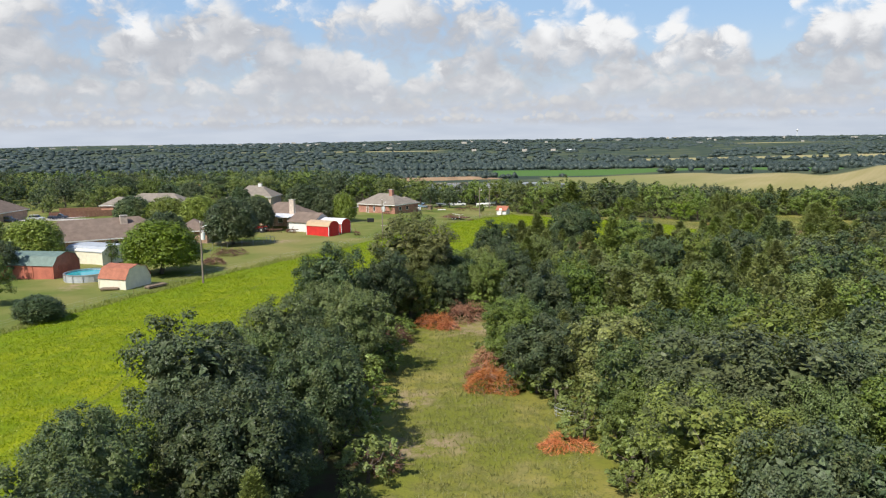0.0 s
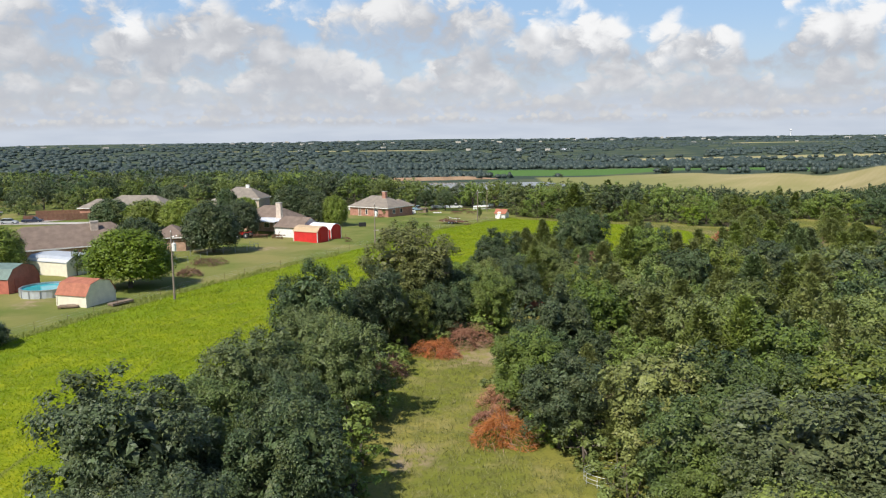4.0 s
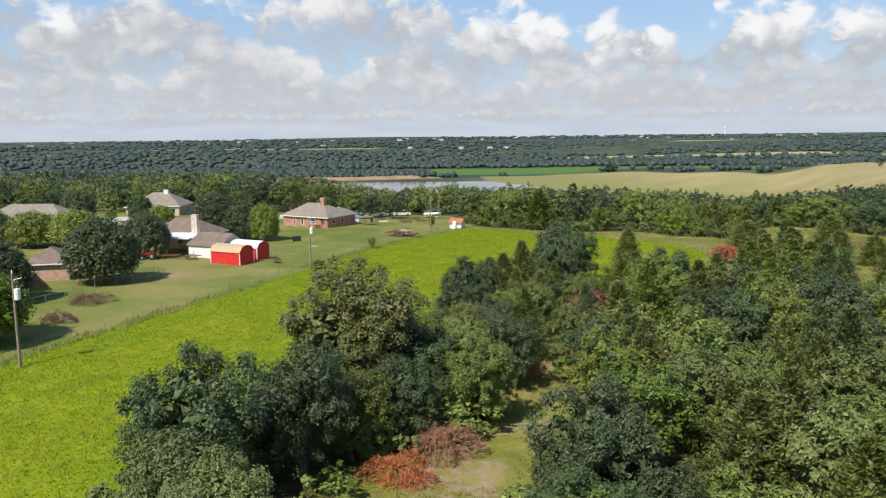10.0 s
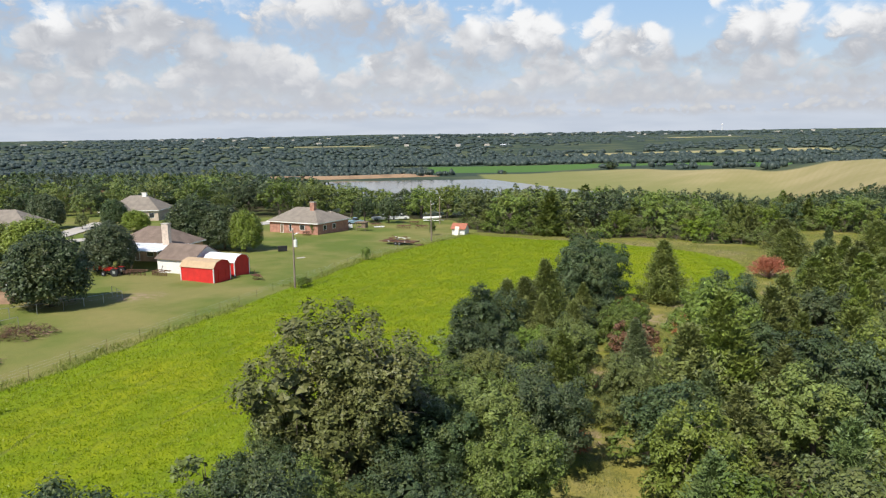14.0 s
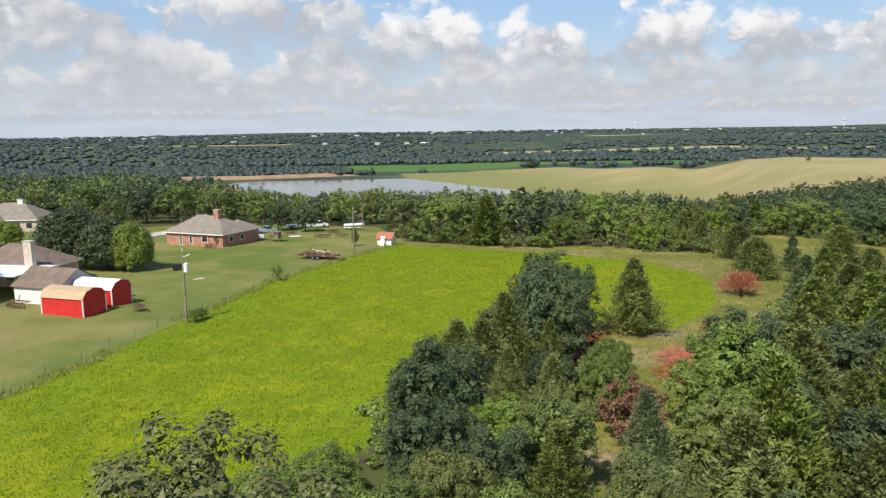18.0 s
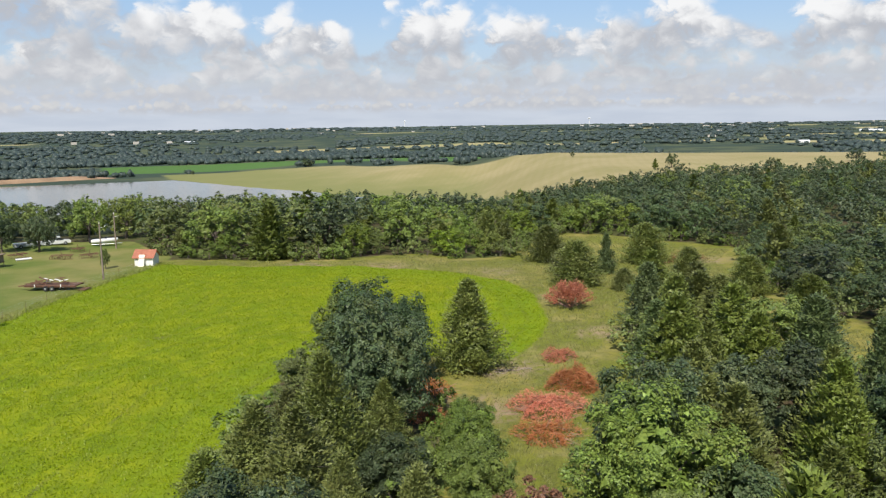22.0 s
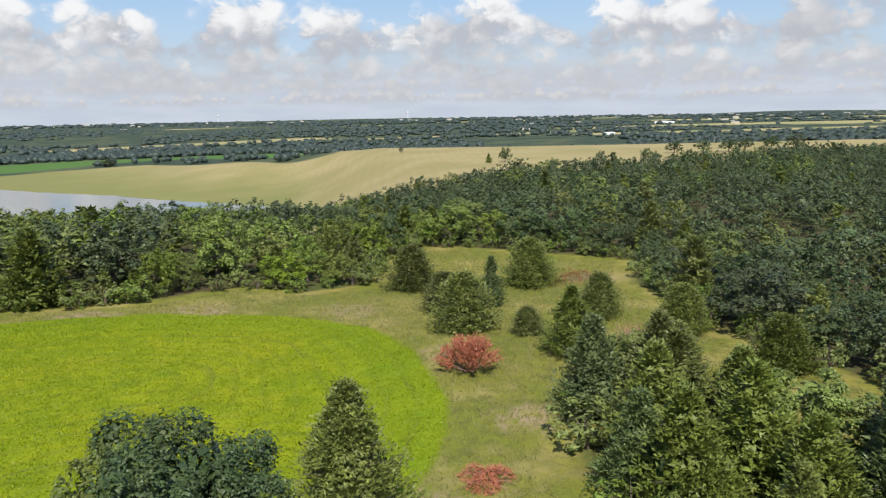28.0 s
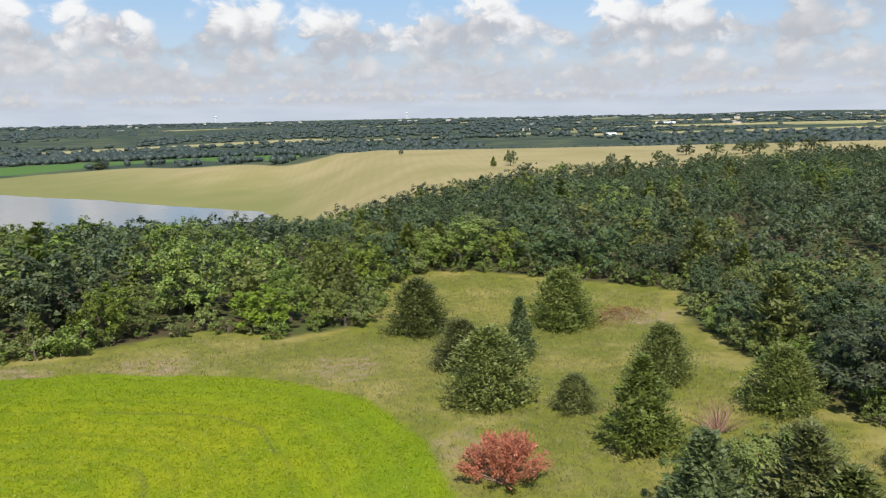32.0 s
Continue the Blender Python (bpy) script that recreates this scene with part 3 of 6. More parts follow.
# far fields, as boxes turned to the compass: middle, half sizes, turn
FAR_FIELDS = [(700, 1650, 330, 60, 12), (1300, 1500, 420, 45, -12), (1750, 1050, 420, 60, -35), (2300, 1250, 650, 90, -35), (2500, 900, 400, 60, -40), (150, 2350, 500, 60, 0), (-420, 2600, 400, 40, 0), (-1700, 3200, 600, 50, 10), (1500, 2700, 500, 60, -10), (2900, 2500, 700, 80, -30), (3000, 1500, 600, 110, -40), (-900, 3600, 500, 40, 0), (600, 3700, 700, 50, 0), (-210, 1230, 110, 45, 4)]


def build_ground():
    xs, ys = spaced((-130, 140), (-320, 440), 4500), spaced((-40, 280), (-60, 1070), 3800)
    X, Y = np.meshgrid(xs, ys)
    Z = surface(X, Y)
    Z = Z - 2.5 * np.clip((signed(LAKE, X, Y) + 2) / 8, 0, 1)
    far = np.clip((np.hypot(X, Y) - 1500) / 3000, 0, 1)
    Z = Z + far * (5 * np.sin(X * 0.0031 + 2 * np.sin(Y * 0.0017)) + 4 * np.sin(X * 0.0013 - Y * 0.0021))
    nx, ny = len(xs), len(ys)
    idx = np.arange(nx * ny).reshape(ny, nx)
    q = np.stack([idx[:-1, :-1], idx[:-1, 1:], idx[1:, 1:], idx[1:, :-1]], -1).reshape(-1, 4)
    me = np_mesh("ground", np.stack([X, Y, Z], -1).reshape(-1, 3), q, ground_material())
    fx, fy = X.ravel(), Y.ravel()
    tan = np.full(fx.shape, -1e3)
    for cx, cy, a, b, turn in FAR_FIELDS:
        c, s = math.cos(radians(turn)), math.sin(radians(turn))
        ux, uy = (fx - cx) * c + (fy - cy) * s, -(fx - cx) * s + (fy - cy) * c
        tan = np.maximum(tan, np.minimum(a - np.abs(ux), b - np.abs(uy)))
    bare = np.full(fx.shape, -1e3)
    for cx, cy, r in BARE:
        bare = np.maximum(bare, r - np.hypot(fx - cx, fy - cy))
    for name, vals in (("crop", signed(CROP, fx, fy)), ("lawn", signed(LAWN, fx, fy)), ("meadow", signed(MEADOW, fx, fy) + 3.0), ("hay", signed(HAY, fx, fy)), ("green", signed(GREEN, fx, fy)), ("tan", tan), ("bare", bare), ("distance", np.hypot(fx, fy))):
        me.attributes.new(name, "FLOAT", "POINT").data.foreach_set("value", vals.astype(np.float32))
    for p in me.polygons:
        p.use_smooth = True
    tagged(new("ground", me), "rolling land of fields, lawns, meadow and woodland floor", "ground", kind="structure")


BARE = [(-0.5, 30, 2.5), (3, 66, 3.5), (14, 88, 2.0), (18, 102, 2.5), (41, 137, 3.5), (33, 127, 3.0), (52, 193, 4.0), (66, 181, 3.5), (62, 158, 2.5), (-35.2, 145, 3.0), (-46, 143, 3.5), (1, 171, 3.0), (-8, 160, 3.0), (104, 174, 4.0), (40, 199, 4.0), (56, 142, 2.5), (-2.5, 40, 2.0), (-53, 89, 2.0)]
build_ground()


def water_material():
    mat = bpy.data.materials.new("lake_water")
    mat.use_nodes = True
    n = Nodes(mat.node_tree)
    pos = n.add("ShaderNodeTexCoord").outputs["Object"]
    wide = n.add("ShaderNodeMapping", {0: pos, 3: (0.05, 0.35, 1.0)}).outputs[0]
    rip = n.noise(wide, 1.0, 5.0, 0.6)
    col = n.mix(n.noise(pos, 0.02, 4), (0.10, 0.11, 0.095), (0.19, 0.18, 0.145))
    bsdf = n.add("ShaderNodeBsdfPrincipled", {"Base Color": col, "Roughness": 0.07, "IOR": 1.33})
    b = n.add("ShaderNodeBump", {"Strength": 0.22, "Distance": 0.2, "Height": rip})
    n.tree.links.new(b.outputs[0], bsdf.inputs["Normal"])
    n.add("ShaderNodeOutputMaterial", {0: bsdf.outputs[0]})
    return mat


def build_lake():
    bm = bmesh.new()
    rng = random.Random(3)
    pts = []
    for (ax, ay), (bx, by) in zip(LAKE, LAKE[1:] + LAKE[:1]):
        for k in range(8):
            t = k / 8
            pts.append((ax + (bx - ax) * t + rng.uniform(-2, 2), ay + (by - ay) * t + rng.uniform(-2, 2)))
    bm.faces.new([bm.verts.new((x, y, -57.6)) for x, y in pts])
    me = bpy.data.meshes.new("water")
    bm.to_mesh(me)
    me.materials.append(water_material())
    tagged(new("water", me), "grey rippled lake below the hay field", "lake", kind="structure")


build_lake()

# ---- woods ----
# grove between the crop field and the clearing; wood beyond the clearing; cedars beside the red heaps; great wood; belt behind the field
GROVE = [(-18, -22), (-16.5, 20), (-15.5, 62), (-9, 85), (-2, 97), (5, 107), (12, 121), (19, 137), (26, 144), (31, 142), (29, 130), (23, 118), (15.5, 105), (11.5, 93), (8, 82), (4, 73), (-4, 68), (-6, 53), (-6, 46), (-5.5, 34), (-4.5, 22), (-4, -22)]
WOOD = [(11, -30), (10.5, 20), (11.5, 29), (11, 38), (6.5, 43), (5, 48), (6.5, 57), (10, 65), (13.5, 74), (16.5, 84), (20.5, 97), (27, 105), (38, 114), (46, 119), (54, 112), (66, 108), (84, 100), (84, 92), (70, 78), (56, 64), (42, 48), (34, 30), (28, 8), (26, -30)]
CEDARS = [(48, 120), (53, 134), (60, 140), (65, 133), (63, 123), (60, 112)]
GREAT = [(110, 106), (84, 92), (80, 116), (82, 132), (88, 143), (96, 154), (108, 168), (120, 177), (117, 190), (112, 207), (102, 216), (88, 207), (77, 195), (66, 197), (60, 205), (47, 204), (33, 211), (23, 220), (20, 240), (22, 262), (60, 300), (100, 322), (140, 308), (215, 314), (290, 310), (330, 292), (420, 290), (420, 225), (250, 165), (150, 128)]
BELT = [(-330, 240), (-190, 270), (-120, 290), (-80, 292), (-50, 272), (-25, 264), (18, 254), (60, 300), (80, 330), (40, 380), (-60, 400), (-330, 440)]


def scatter(poly, gap, rng, tries=30, taken=()):
    """Points in a polygon that keep their distance from one another."""
    p = np.array(poly)
    lo, hi = p.min(0), p.max(0)
    n = int((hi[0] - lo[0]) * (hi[1] - lo[1]) / gap**2 * tries / 10)
    cand = rng.uniform(lo, hi, (n, 2))
    cand = cand[signed(poly, cand[:, 0], cand[:, 1]) > 0.2 * gap]
    cells, kept = {}, []
    for t in taken:
        cells.setdefault((int(t[0] // gap), int(t[1] // gap)), []).append((t[0], t[1]))
    for x, y in cand:
        i, j = int(x // gap), int(y // gap)
        if all((x - a) ** 2 + (y - b) ** 2 > gap * gap for di in (-1, 0, 1) for dj in (-1, 0, 1) for a, b in cells.get((i + di, j + dj), ())):
            cells.setdefault((i, j), []).append((x, y))
            kept.append((x, y))
    return kept


KINDS = {}


def kind_of_tree(key, made, mat, name, label, H):
    """A kind's crown as points and quads, its meshes, its names and its height."""
    (v, f), limbs = made
    KINDS.setdefault(key, []).append((v, f, np_mesh("crown", v, f, LEAF[mat]), tubes("trunk", limbs, BARK, 5), name, label, H, mat))


for s in range(3):
    kind_of_tree("oak", broadleaf(10 + s, 9.0, 3.7, 6000, 0.25, clumps=120), "dark", "oak_tree", "dark green broadleaf tree with a full lumpy crown", 9.0)
    kind_of_tree("elm", broadleaf(20 + s, 9.0, 3.5, 5800, 0.24, clumps=110), "mid", "elm_tree", "mid-green broadleaf tree with an uneven crown", 9.0)
    kind_of_tree("cedar", cedar(30 + s, 8.0, 3.3, 5600, 0.32), "cedar", "cedar_tree", "dark olive red cedar with upswept sprays", 8.0)
for s in range(2):
    kind_of_tree("olive", broadleaf(40 + s, 9.0, 3.7, 7600, 0.22, clumps=120, dead=True), "olive", "hackberry_tree", "olive-green tree with thin leaves and bare twigs", 9.0)
    kind_of_tree("willow", broadleaf(50 + s, 8.0, 3.4, 7200, 0.21, clumps=120, low=0.03), "grey", "willow_tree", "grey-green bushy tree with fine leaves", 8.0)
    kind_of_tree("blue", cedar(60 + s, 8.0, 2.9, 5600, 0.30, 1.4), "blue", "cedar_tree", "blue-green cedar with loose feathery sprays", 8.0)
    kind_of_tree("bright", broadleaf(70 + s, 8.0, 3.4, 7000, 0.23, clumps=130, lobes=13, low=0.06), "bright", "elm_tree", "bright yellow-green broadleaf tree", 8.0)
    kind_of_tree("round", broadleaf(80 + s, 8.0, 3.8, 9000, 0.22, clumps=170, low=0.14, dome=0.6), "dark", "pear_tree", "dark green round-crowned yard tree on the lawn", 8.0)
    kind_of_tree("bush", broadleaf(85 + s, 2.4, 1.5, 620, 0.20, low=0.0, lobes=6, clumps=30, core=12), "mid", "shrub", "low leafy shrub at the edge of the trees", 2.4)
for key, mat, R in (("oak", "dark", 3.9), ("elm", "mid", 3.7), ("olive", "olive", 3.6), ("bright", "bright", 3.5)):
    for s in range(2):
        kind_of_tree(key + "_mid", broadleaf(90 + s + len(KINDS), 9.0, R, 2300, 0.32, low=0.03, lobes=9, clumps=70, core=16), mat, "woodland_tree", "broadleaf tree at the front of the wood", 9.0)
        kind_of_tree(key + "_far", broadleaf(110 + s + len(KINDS), 9.0, R, 620, 0.46, low=0.02, lobes=8, clumps=44, core=10), mat, "woodland_tree", "broadleaf tree of the dense wood", 9.0)
# the nearest trees, leaf by leaf
for s in range(2):
    kind_of_tree("oak_near", broadleaf(210 + s, 9.0, 3.7, 12500, 0.155, clumps=170, lobes=11, core=40), "dark", "oak_tree", "dark green broadleaf tree with a full lumpy crown", 9.0)
    kind_of_tree("elm_near", broadleaf(220 + s, 9.0, 3.5, 12000, 0.15, clumps=160, lobes=11, core=40), "mid", "elm_tree", "mid-green broadleaf tree with an uneven crown", 9.0)
    kind_of_tree("cedar_near", cedar(230 + s, 8.0, 3.3, 11000, 0.23), "cedar", "cedar_tree", "dark olive red cedar with upswept sprays", 8.0)
    kind_of_tree("blue_near", cedar(260 + s, 8.0, 2.9, 9500, 0.23, 1.4), "blue", "cedar_tree", "blue-green cedar with loose feathery sprays", 8.0)
kind_of_tree("olive_near", broadleaf(240, 9.0, 3.7, 12500, 0.14, clumps=190, dead=True, core=36), "olive", "hackberry_tree", "olive-green tree with thin leaves and bare twigs", 9.0)
kind_of_tree("willow_near", broadleaf(250, 8.0, 3.4, 12000, 0.135, clumps=190, low=0.03, core=36), "grey", "willow_tree", "grey-green bushy tree with fine leaves", 8.0)
kind_of_tree("bright_near", broadleaf(270, 8.0, 3.4, 11500, 0.15, clumps=180, lobes=13, low=0.06), "bright", "elm_tree", "bright yellow-green broadleaf tree", 8.0)
for s in range(2):
    kind_of_tree("cedar_mid", cedar(130 + s, 8.0, 2.9, 2800, 0.42), "cedar", "woodland_cedar", "dark cedar standing in the wood", 8.0)
    kind_of_tree("cedar_far", cedar(135 + s, 8.0, 2.9, 900, 0.62), "cedar", "woodland_cedar", "dark cedar standing in the wood", 8.0)
for s in range(3):
    kind_of_tree("juniper", cedar(160 + s, 6.0, 2.9, 9000, 0.24, 1.3, 0.58), "cedar", "juniper_tree", "rounded dark olive juniper leafy down to the grass", 6.0)
for s in range(2):
    kind_of_tree("bright_round", broadleaf(180 + s, 8.0, 3.6, 8000, 0.22, low=0.10, clumps=130, dome=0.6), "bright", "elm_tree", "yellow-green full-crowned yard tree among the houses", 8.0)
kind_of_tree("dome", broadleaf(170, 8.0, 3.9, 11500, 0.20, low=0.17, clumps=190, dome=0.5), "bright", "elm_tree", "lime-green dome-crowned yard tree beside the fence", 8.0)
kind_of_tree("rust", broadleaf(150, 6.0, 2.6, 5200, 0.20, clumps=70, low=0.04), "rust", "rusty_tree", "half dead tree with rust-brown leaves", 6.0)

tree_rng = np.random.default_rng(77)
PLANTED, JOINED = [], {}


def plant(key, x, y, H, wide=1.0, turn=None, group="", label="", joined=False):
    if key + "_near" in KINDS and (away(x, y) < 13 or y < 36 and abs(x) < 22):
        key += "_near"
    v, f, crown, trunk, name, text, h0, mat = KINDS[key][int(tree_rng.integers(0, len(KINDS[key])))]
    s = H / h0
    a = tree_rng.uniform(0, 2 * math.pi) if turn is None else turn
    PLANTED.append((x, y))
    if joined:
        c, q = math.cos(a) * s * wide, math.sin(a) * s * wide
        JOINED.setdefault(mat, []).append((v @ np.array([[c, q, 0], [-q, c, 0], [0, 0, s]]) + (x, y, ground_z(x, y)), f, float(tree_rng.uniform(0, 1))))
        return None
    m = Matrix.LocRotScale((x, y, ground_z(x, y)), Euler((tree_rng.normal(0, 0.03), tree_rng.normal(0, 0.03), a)), (s * wide, s * wide, s))
    ob = thing(name, m, label or text, "shrub" if key == "bush" else "tree", group or ("shrubs along the woods" if key == "bush" else "trees of the woods"))
    for me in (trunk, crown):
        p = new(me.name.split(".")[0], me)
        p.parent = ob
    return ob


def pick(rng, table):
    keys = list(table)
    w = np.array([table[k] for k in keys], float)
    return keys[int(rng.choice(len(keys), p=w / w.sum()))]


def away(x, y):
    """How far a place is from the line over which the land is seen closest."""
    best = 1e9
    for (ax, ay), (bx, by) in (((-1, 10), (0, 85)), ((0, 85), (34, 128))):
        t = min(max(((x - ax) * (bx - ax) + (y - ay) * (by - ay)) / ((bx - ax) ** 2 + (by - ay) ** 2), 0), 1)
        best = min(best, math.hypot(x - ax - t * (bx - ax), y - ay - t * (by - ay)))
    return best


# trees that can be told apart: kind, x, y, height, width
GROVE_TREES = [
    ("oak", -12.0, 60.5, 9.8, 0.92), ("olive", -3.2, 81.5, 11.0, 1.15), ("willow", -13.0, 43, 7.4, 1.15), ("oak", -15.0, 27.5, 8.9, 1.08), ("oak", -17.5, 17.5, 6.4, 1.05), ("oak", -13.0, 20.5, 7.0, 1.0), ("willow", -13.5, 36.5, 6.2, 0.95), ("oak", -7.4, 27.5, 7.6, 0.92), ("oak", -6.5, 66, 8.6, 0.9), ("elm", -9.0, 53, 7.2, 0.9),
    ("willow", 18.5, 24.5, 8.8, 1.45), ("olive", 13.6, 15.8, 7.8, 1.25), ("olive", 23.5, 32.5, 9.2, 1.2), ("willow", 14.2, 30.0, 7.4, 1.2), ("willow", 27.5, 27.0, 8.6, 1.4), ("oak", 27.0, 136.0, 9.4, 1.15), ("oak", 23.0, 126.0, 9.2, 1.0), ("cedar", 37.1, 138.0, 8.4, 1.28), ("rust", 22.2, 104.5, 4.8, 1.0), ("elm", 5.6, 74.8, 7.0, 0.95), ("oak", 9.0, 83.2, 7.2, 0.95), ("cedar", 12.0, 91.2, 7.0, 1.0), ("elm", 14.0, 98.2, 6.6, 1.0), ("cedar", 16.2, 105.5, 6.4, 1.0), ("elm", 16.6, 89.8, 6.0, 1.0), ("blue", 20.0, 97.8, 6.2, 1.0), ("cedar", 24.5, 92.0, 9.5, 1.0), ("cedar", 8.4, 113.0, 6.0, 1.35), ("cedar", 12.0, 117.6, 6.2, 1.4), ("cedar", 13.2, 113.0, 7.2, 1.3),
]
GLADE_TREES = [
    ("elm", 26.0, 118.0, 4.4, 1.1), ("elm", 24.0, 114.2, 5.0, 1.0), ("elm", 28.2, 121.8, 3.2, 1.2), ("elm", 22.0, 110.0, 5.0, 1.0),
    ("juniper", 80.9, 188.0, 6.2, 1.46), ("juniper", 69.2, 164.0, 6.3, 1.40), ("juniper", 95.0, 178.5, 6.8, 1.46), ("blue", 80.5, 171.5, 6.2, 1.0), ("juniper", 74.2, 173, 4.8, 1.46), ("juniper", 73.0, 158.0, 2.9, 1.59), ("cedar", 63.5, 135.5, 7.8, 1.3), ("juniper", 84.0, 157.5, 5.0, 1.34), ("juniper", 79.0, 133.5, 4.8, 1.46), ("juniper", 84.0, 146.5, 5.0, 1.46), ("cedar", 70.5, 150.0, 6.4, 1.35), ("cedar", 56.0, 131.0, 8.2, 1.2), ("cedar", 51.5, 125.5, 7.8, 1.2), ("elm", 66.8, 140.0, 5.2, 1.15), ("juniper", 70.0, 138.5, 5.0, 1.4), ("elm", 63.8, 141.8, 4.4, 1.1),
]
YARD_TREES = [
    ("dome", -45.0, 100.5, 8.4, 1.35), ("round", -44.5, 139.5, 9.6, 1.12), ("round", -46.5, 167.5, 8.2, 1.05), ("round", -39.5, 196.5, 9.8, 1.2), ("round", -33.0, 194.0, 8.6, 1.1), ("bright_round", -28.3, 191.0, 8.2, 0.85), ("round", -53.0, 124.0, 7.8, 1.1), ("bright_round", -71.0, 111.5, 8.0, 1.3), ("elm", -77.0, 109.0, 7.8, 1.3),
    ("round", -86.0, 190.0, 7.4, 1.4), ("bright_round", -75.0, 186.0, 7.4, 1.5), ("bright_round", -66.0, 184.0, 7.8, 1.4), ("round", -88.0, 243.0, 9.0, 1.0), ("round", -71.0, 243.0, 7.2, 0.95), ("elm", -78.0, 240.0, 4.4, 1.0), ("bright_round", -62.0, 232.0, 5.2, 1.4), ("bright_round", -42.0, 214.0, 6.6, 1.2), ("round", -46.5, 66.5, 2.9, 1.9), ("elm", -57.0, 75.5, 7.0, 1.0), ("oak", -68.0, 95.0, 6.4, 1.2),
]
TOWN_TREES = [("elm_mid", -128, 226, 6.5, 1.1), ("oak_mid", -136, 237, 8.5, 1.1), ("elm_mid", -121, 247, 8.5, 1.2), ("oak_mid", -99, 252, 8.5, 1.1), ("oak_mid", -152, 242, 9, 1.2), ("elm_mid", -168, 232, 9, 1.2), ("oak_mid", -54, 254, 8, 1.1), ("elm_mid", -47, 262, 8, 1.1), ("oak_mid", -142, 264, 9.5, 1.2), ("elm_mid", -112, 266, 9, 1.2), ("oak_mid", -94, 290, 10, 1.2), ("elm_mid", -160, 215, 6, 1.2), ("bright_mid", -79, 187, 6.4, 1.2), ("oak_mid", -175, 250, 10, 1.2), ("elm_mid", -131, 215, 4.5, 1.4), ("elm_mid", -58, 112, 4.0, 0.8), ("elm_mid", -77, 117, 7.0, 1.1), ("elm_mid", -85, 104, 7.0, 1.3)]
LAWN_TREES = [
    ("elm", 10.4, 214.0, 3.6, 0.6), ("elm", -4.3, 175.5, 2.6, 0.8), ("elm", -13.2, 149.6, 1.6, 1.2), ("elm", -12.4, 151.0, 1.4, 1.2), ("elm", -17.5, 219.0, 3.4, 0.5), ("oak", 0.5, 243.0, 7.0, 1.0), ("oak", -6.0, 246.0, 7.0, 1.0),
]
for trees, group in ((GROVE_TREES, "trees of the grove"), (GLADE_TREES, "trees in the meadow"), (YARD_TREES, "yard trees"), (TOWN_TREES, "trees among the houses"), (LAWN_TREES, "small trees on the lawn")):
    for key, x, y, H, wide in trees:
        plant(key, x, y, H, wide, group=group)

wood_rng = np.random.default_rng(5)
# the near woods, tree by tree
for x, y in scatter(GROVE, 3.75, wood_rng, taken=PLANTED):
    if y < 8 and x > -9 or x > -8.2 and 51 < y < 63.5:
        continue
    key = pick(wood_rng, {"oak": 4, "elm": 3, "olive": 1.2, "willow": 1.0, "cedar": 1.6} if y < 96 else {"oak": 1, "elm": 2, "cedar": 4, "blue": 1.5})
    side = float(signed(GROVE, np.array(x), np.array(y)))
    if y < 62:
        plant(pick(wood_rng, {"oak": 6, "elm": 1.2, "willow": 0.7, "cedar": 1.0 if x > -9 else 0}), x, y, wood_rng.uniform(5.4, 8.0), wood_rng.uniform(0.85, 1.08))
        continue
    if y > 100 and side < 2.8 and x < 22:
        plant(pick(wood_rng, {"oak": 2, "elm": 3, "cedar": 1}), x, y, wood_rng.uniform(3.8, 5.4), 1.25)
        continue
    if 70 < y < 112 and x < 5:
        key = pick(wood_rng, {"oak": 3, "elm": 3})
        plant(key, x, y, wood_rng.uniform(4.8, 6.2), 1.2)
        continue
    plant(key, x, y, wood_rng.uniform(5.2, 8.2) if y > 60 else wood_rng.uniform(6.0, 8.2), wood_rng.uniform(0.85, 1.15))
for x, y in scatter(WOOD, 3.7, wood_rng, taken=PLANTED):
    if y < 8 and x < 26:
        continue
    far = away(x, y)
    if far < 36 and y < 40:
        key = pick(wood_rng, {"oak": 2.0, "elm": 3.0, "olive": 1.4, "willow": 2.0})
    elif far < 38:
        key = pick(wood_rng, {"oak": 2.2, "elm": 2.8, "olive": 0.5, "cedar": 5.0, "blue": 1.6})
    else:
        level = "_mid" if far < 62 else "_far"
        key = pick(wood_rng, {"oak": 3, "elm": 3.4, "olive": 1.2, "cedar": 3}) + level
    plant(key, x, y, wood_rng.uniform(5.2, 8.6), wood_rng.uniform(0.9, 1.2), joined=far > 62)
for x, y in scatter(CEDARS, 3.6, wood_rng, taken=PLANTED):
    plant(pick(wood_rng, {"cedar": 4, "blue": 1, "elm": 0.6}), x, y, wood_rng.uniform(6.2, 8.2), 1.3)
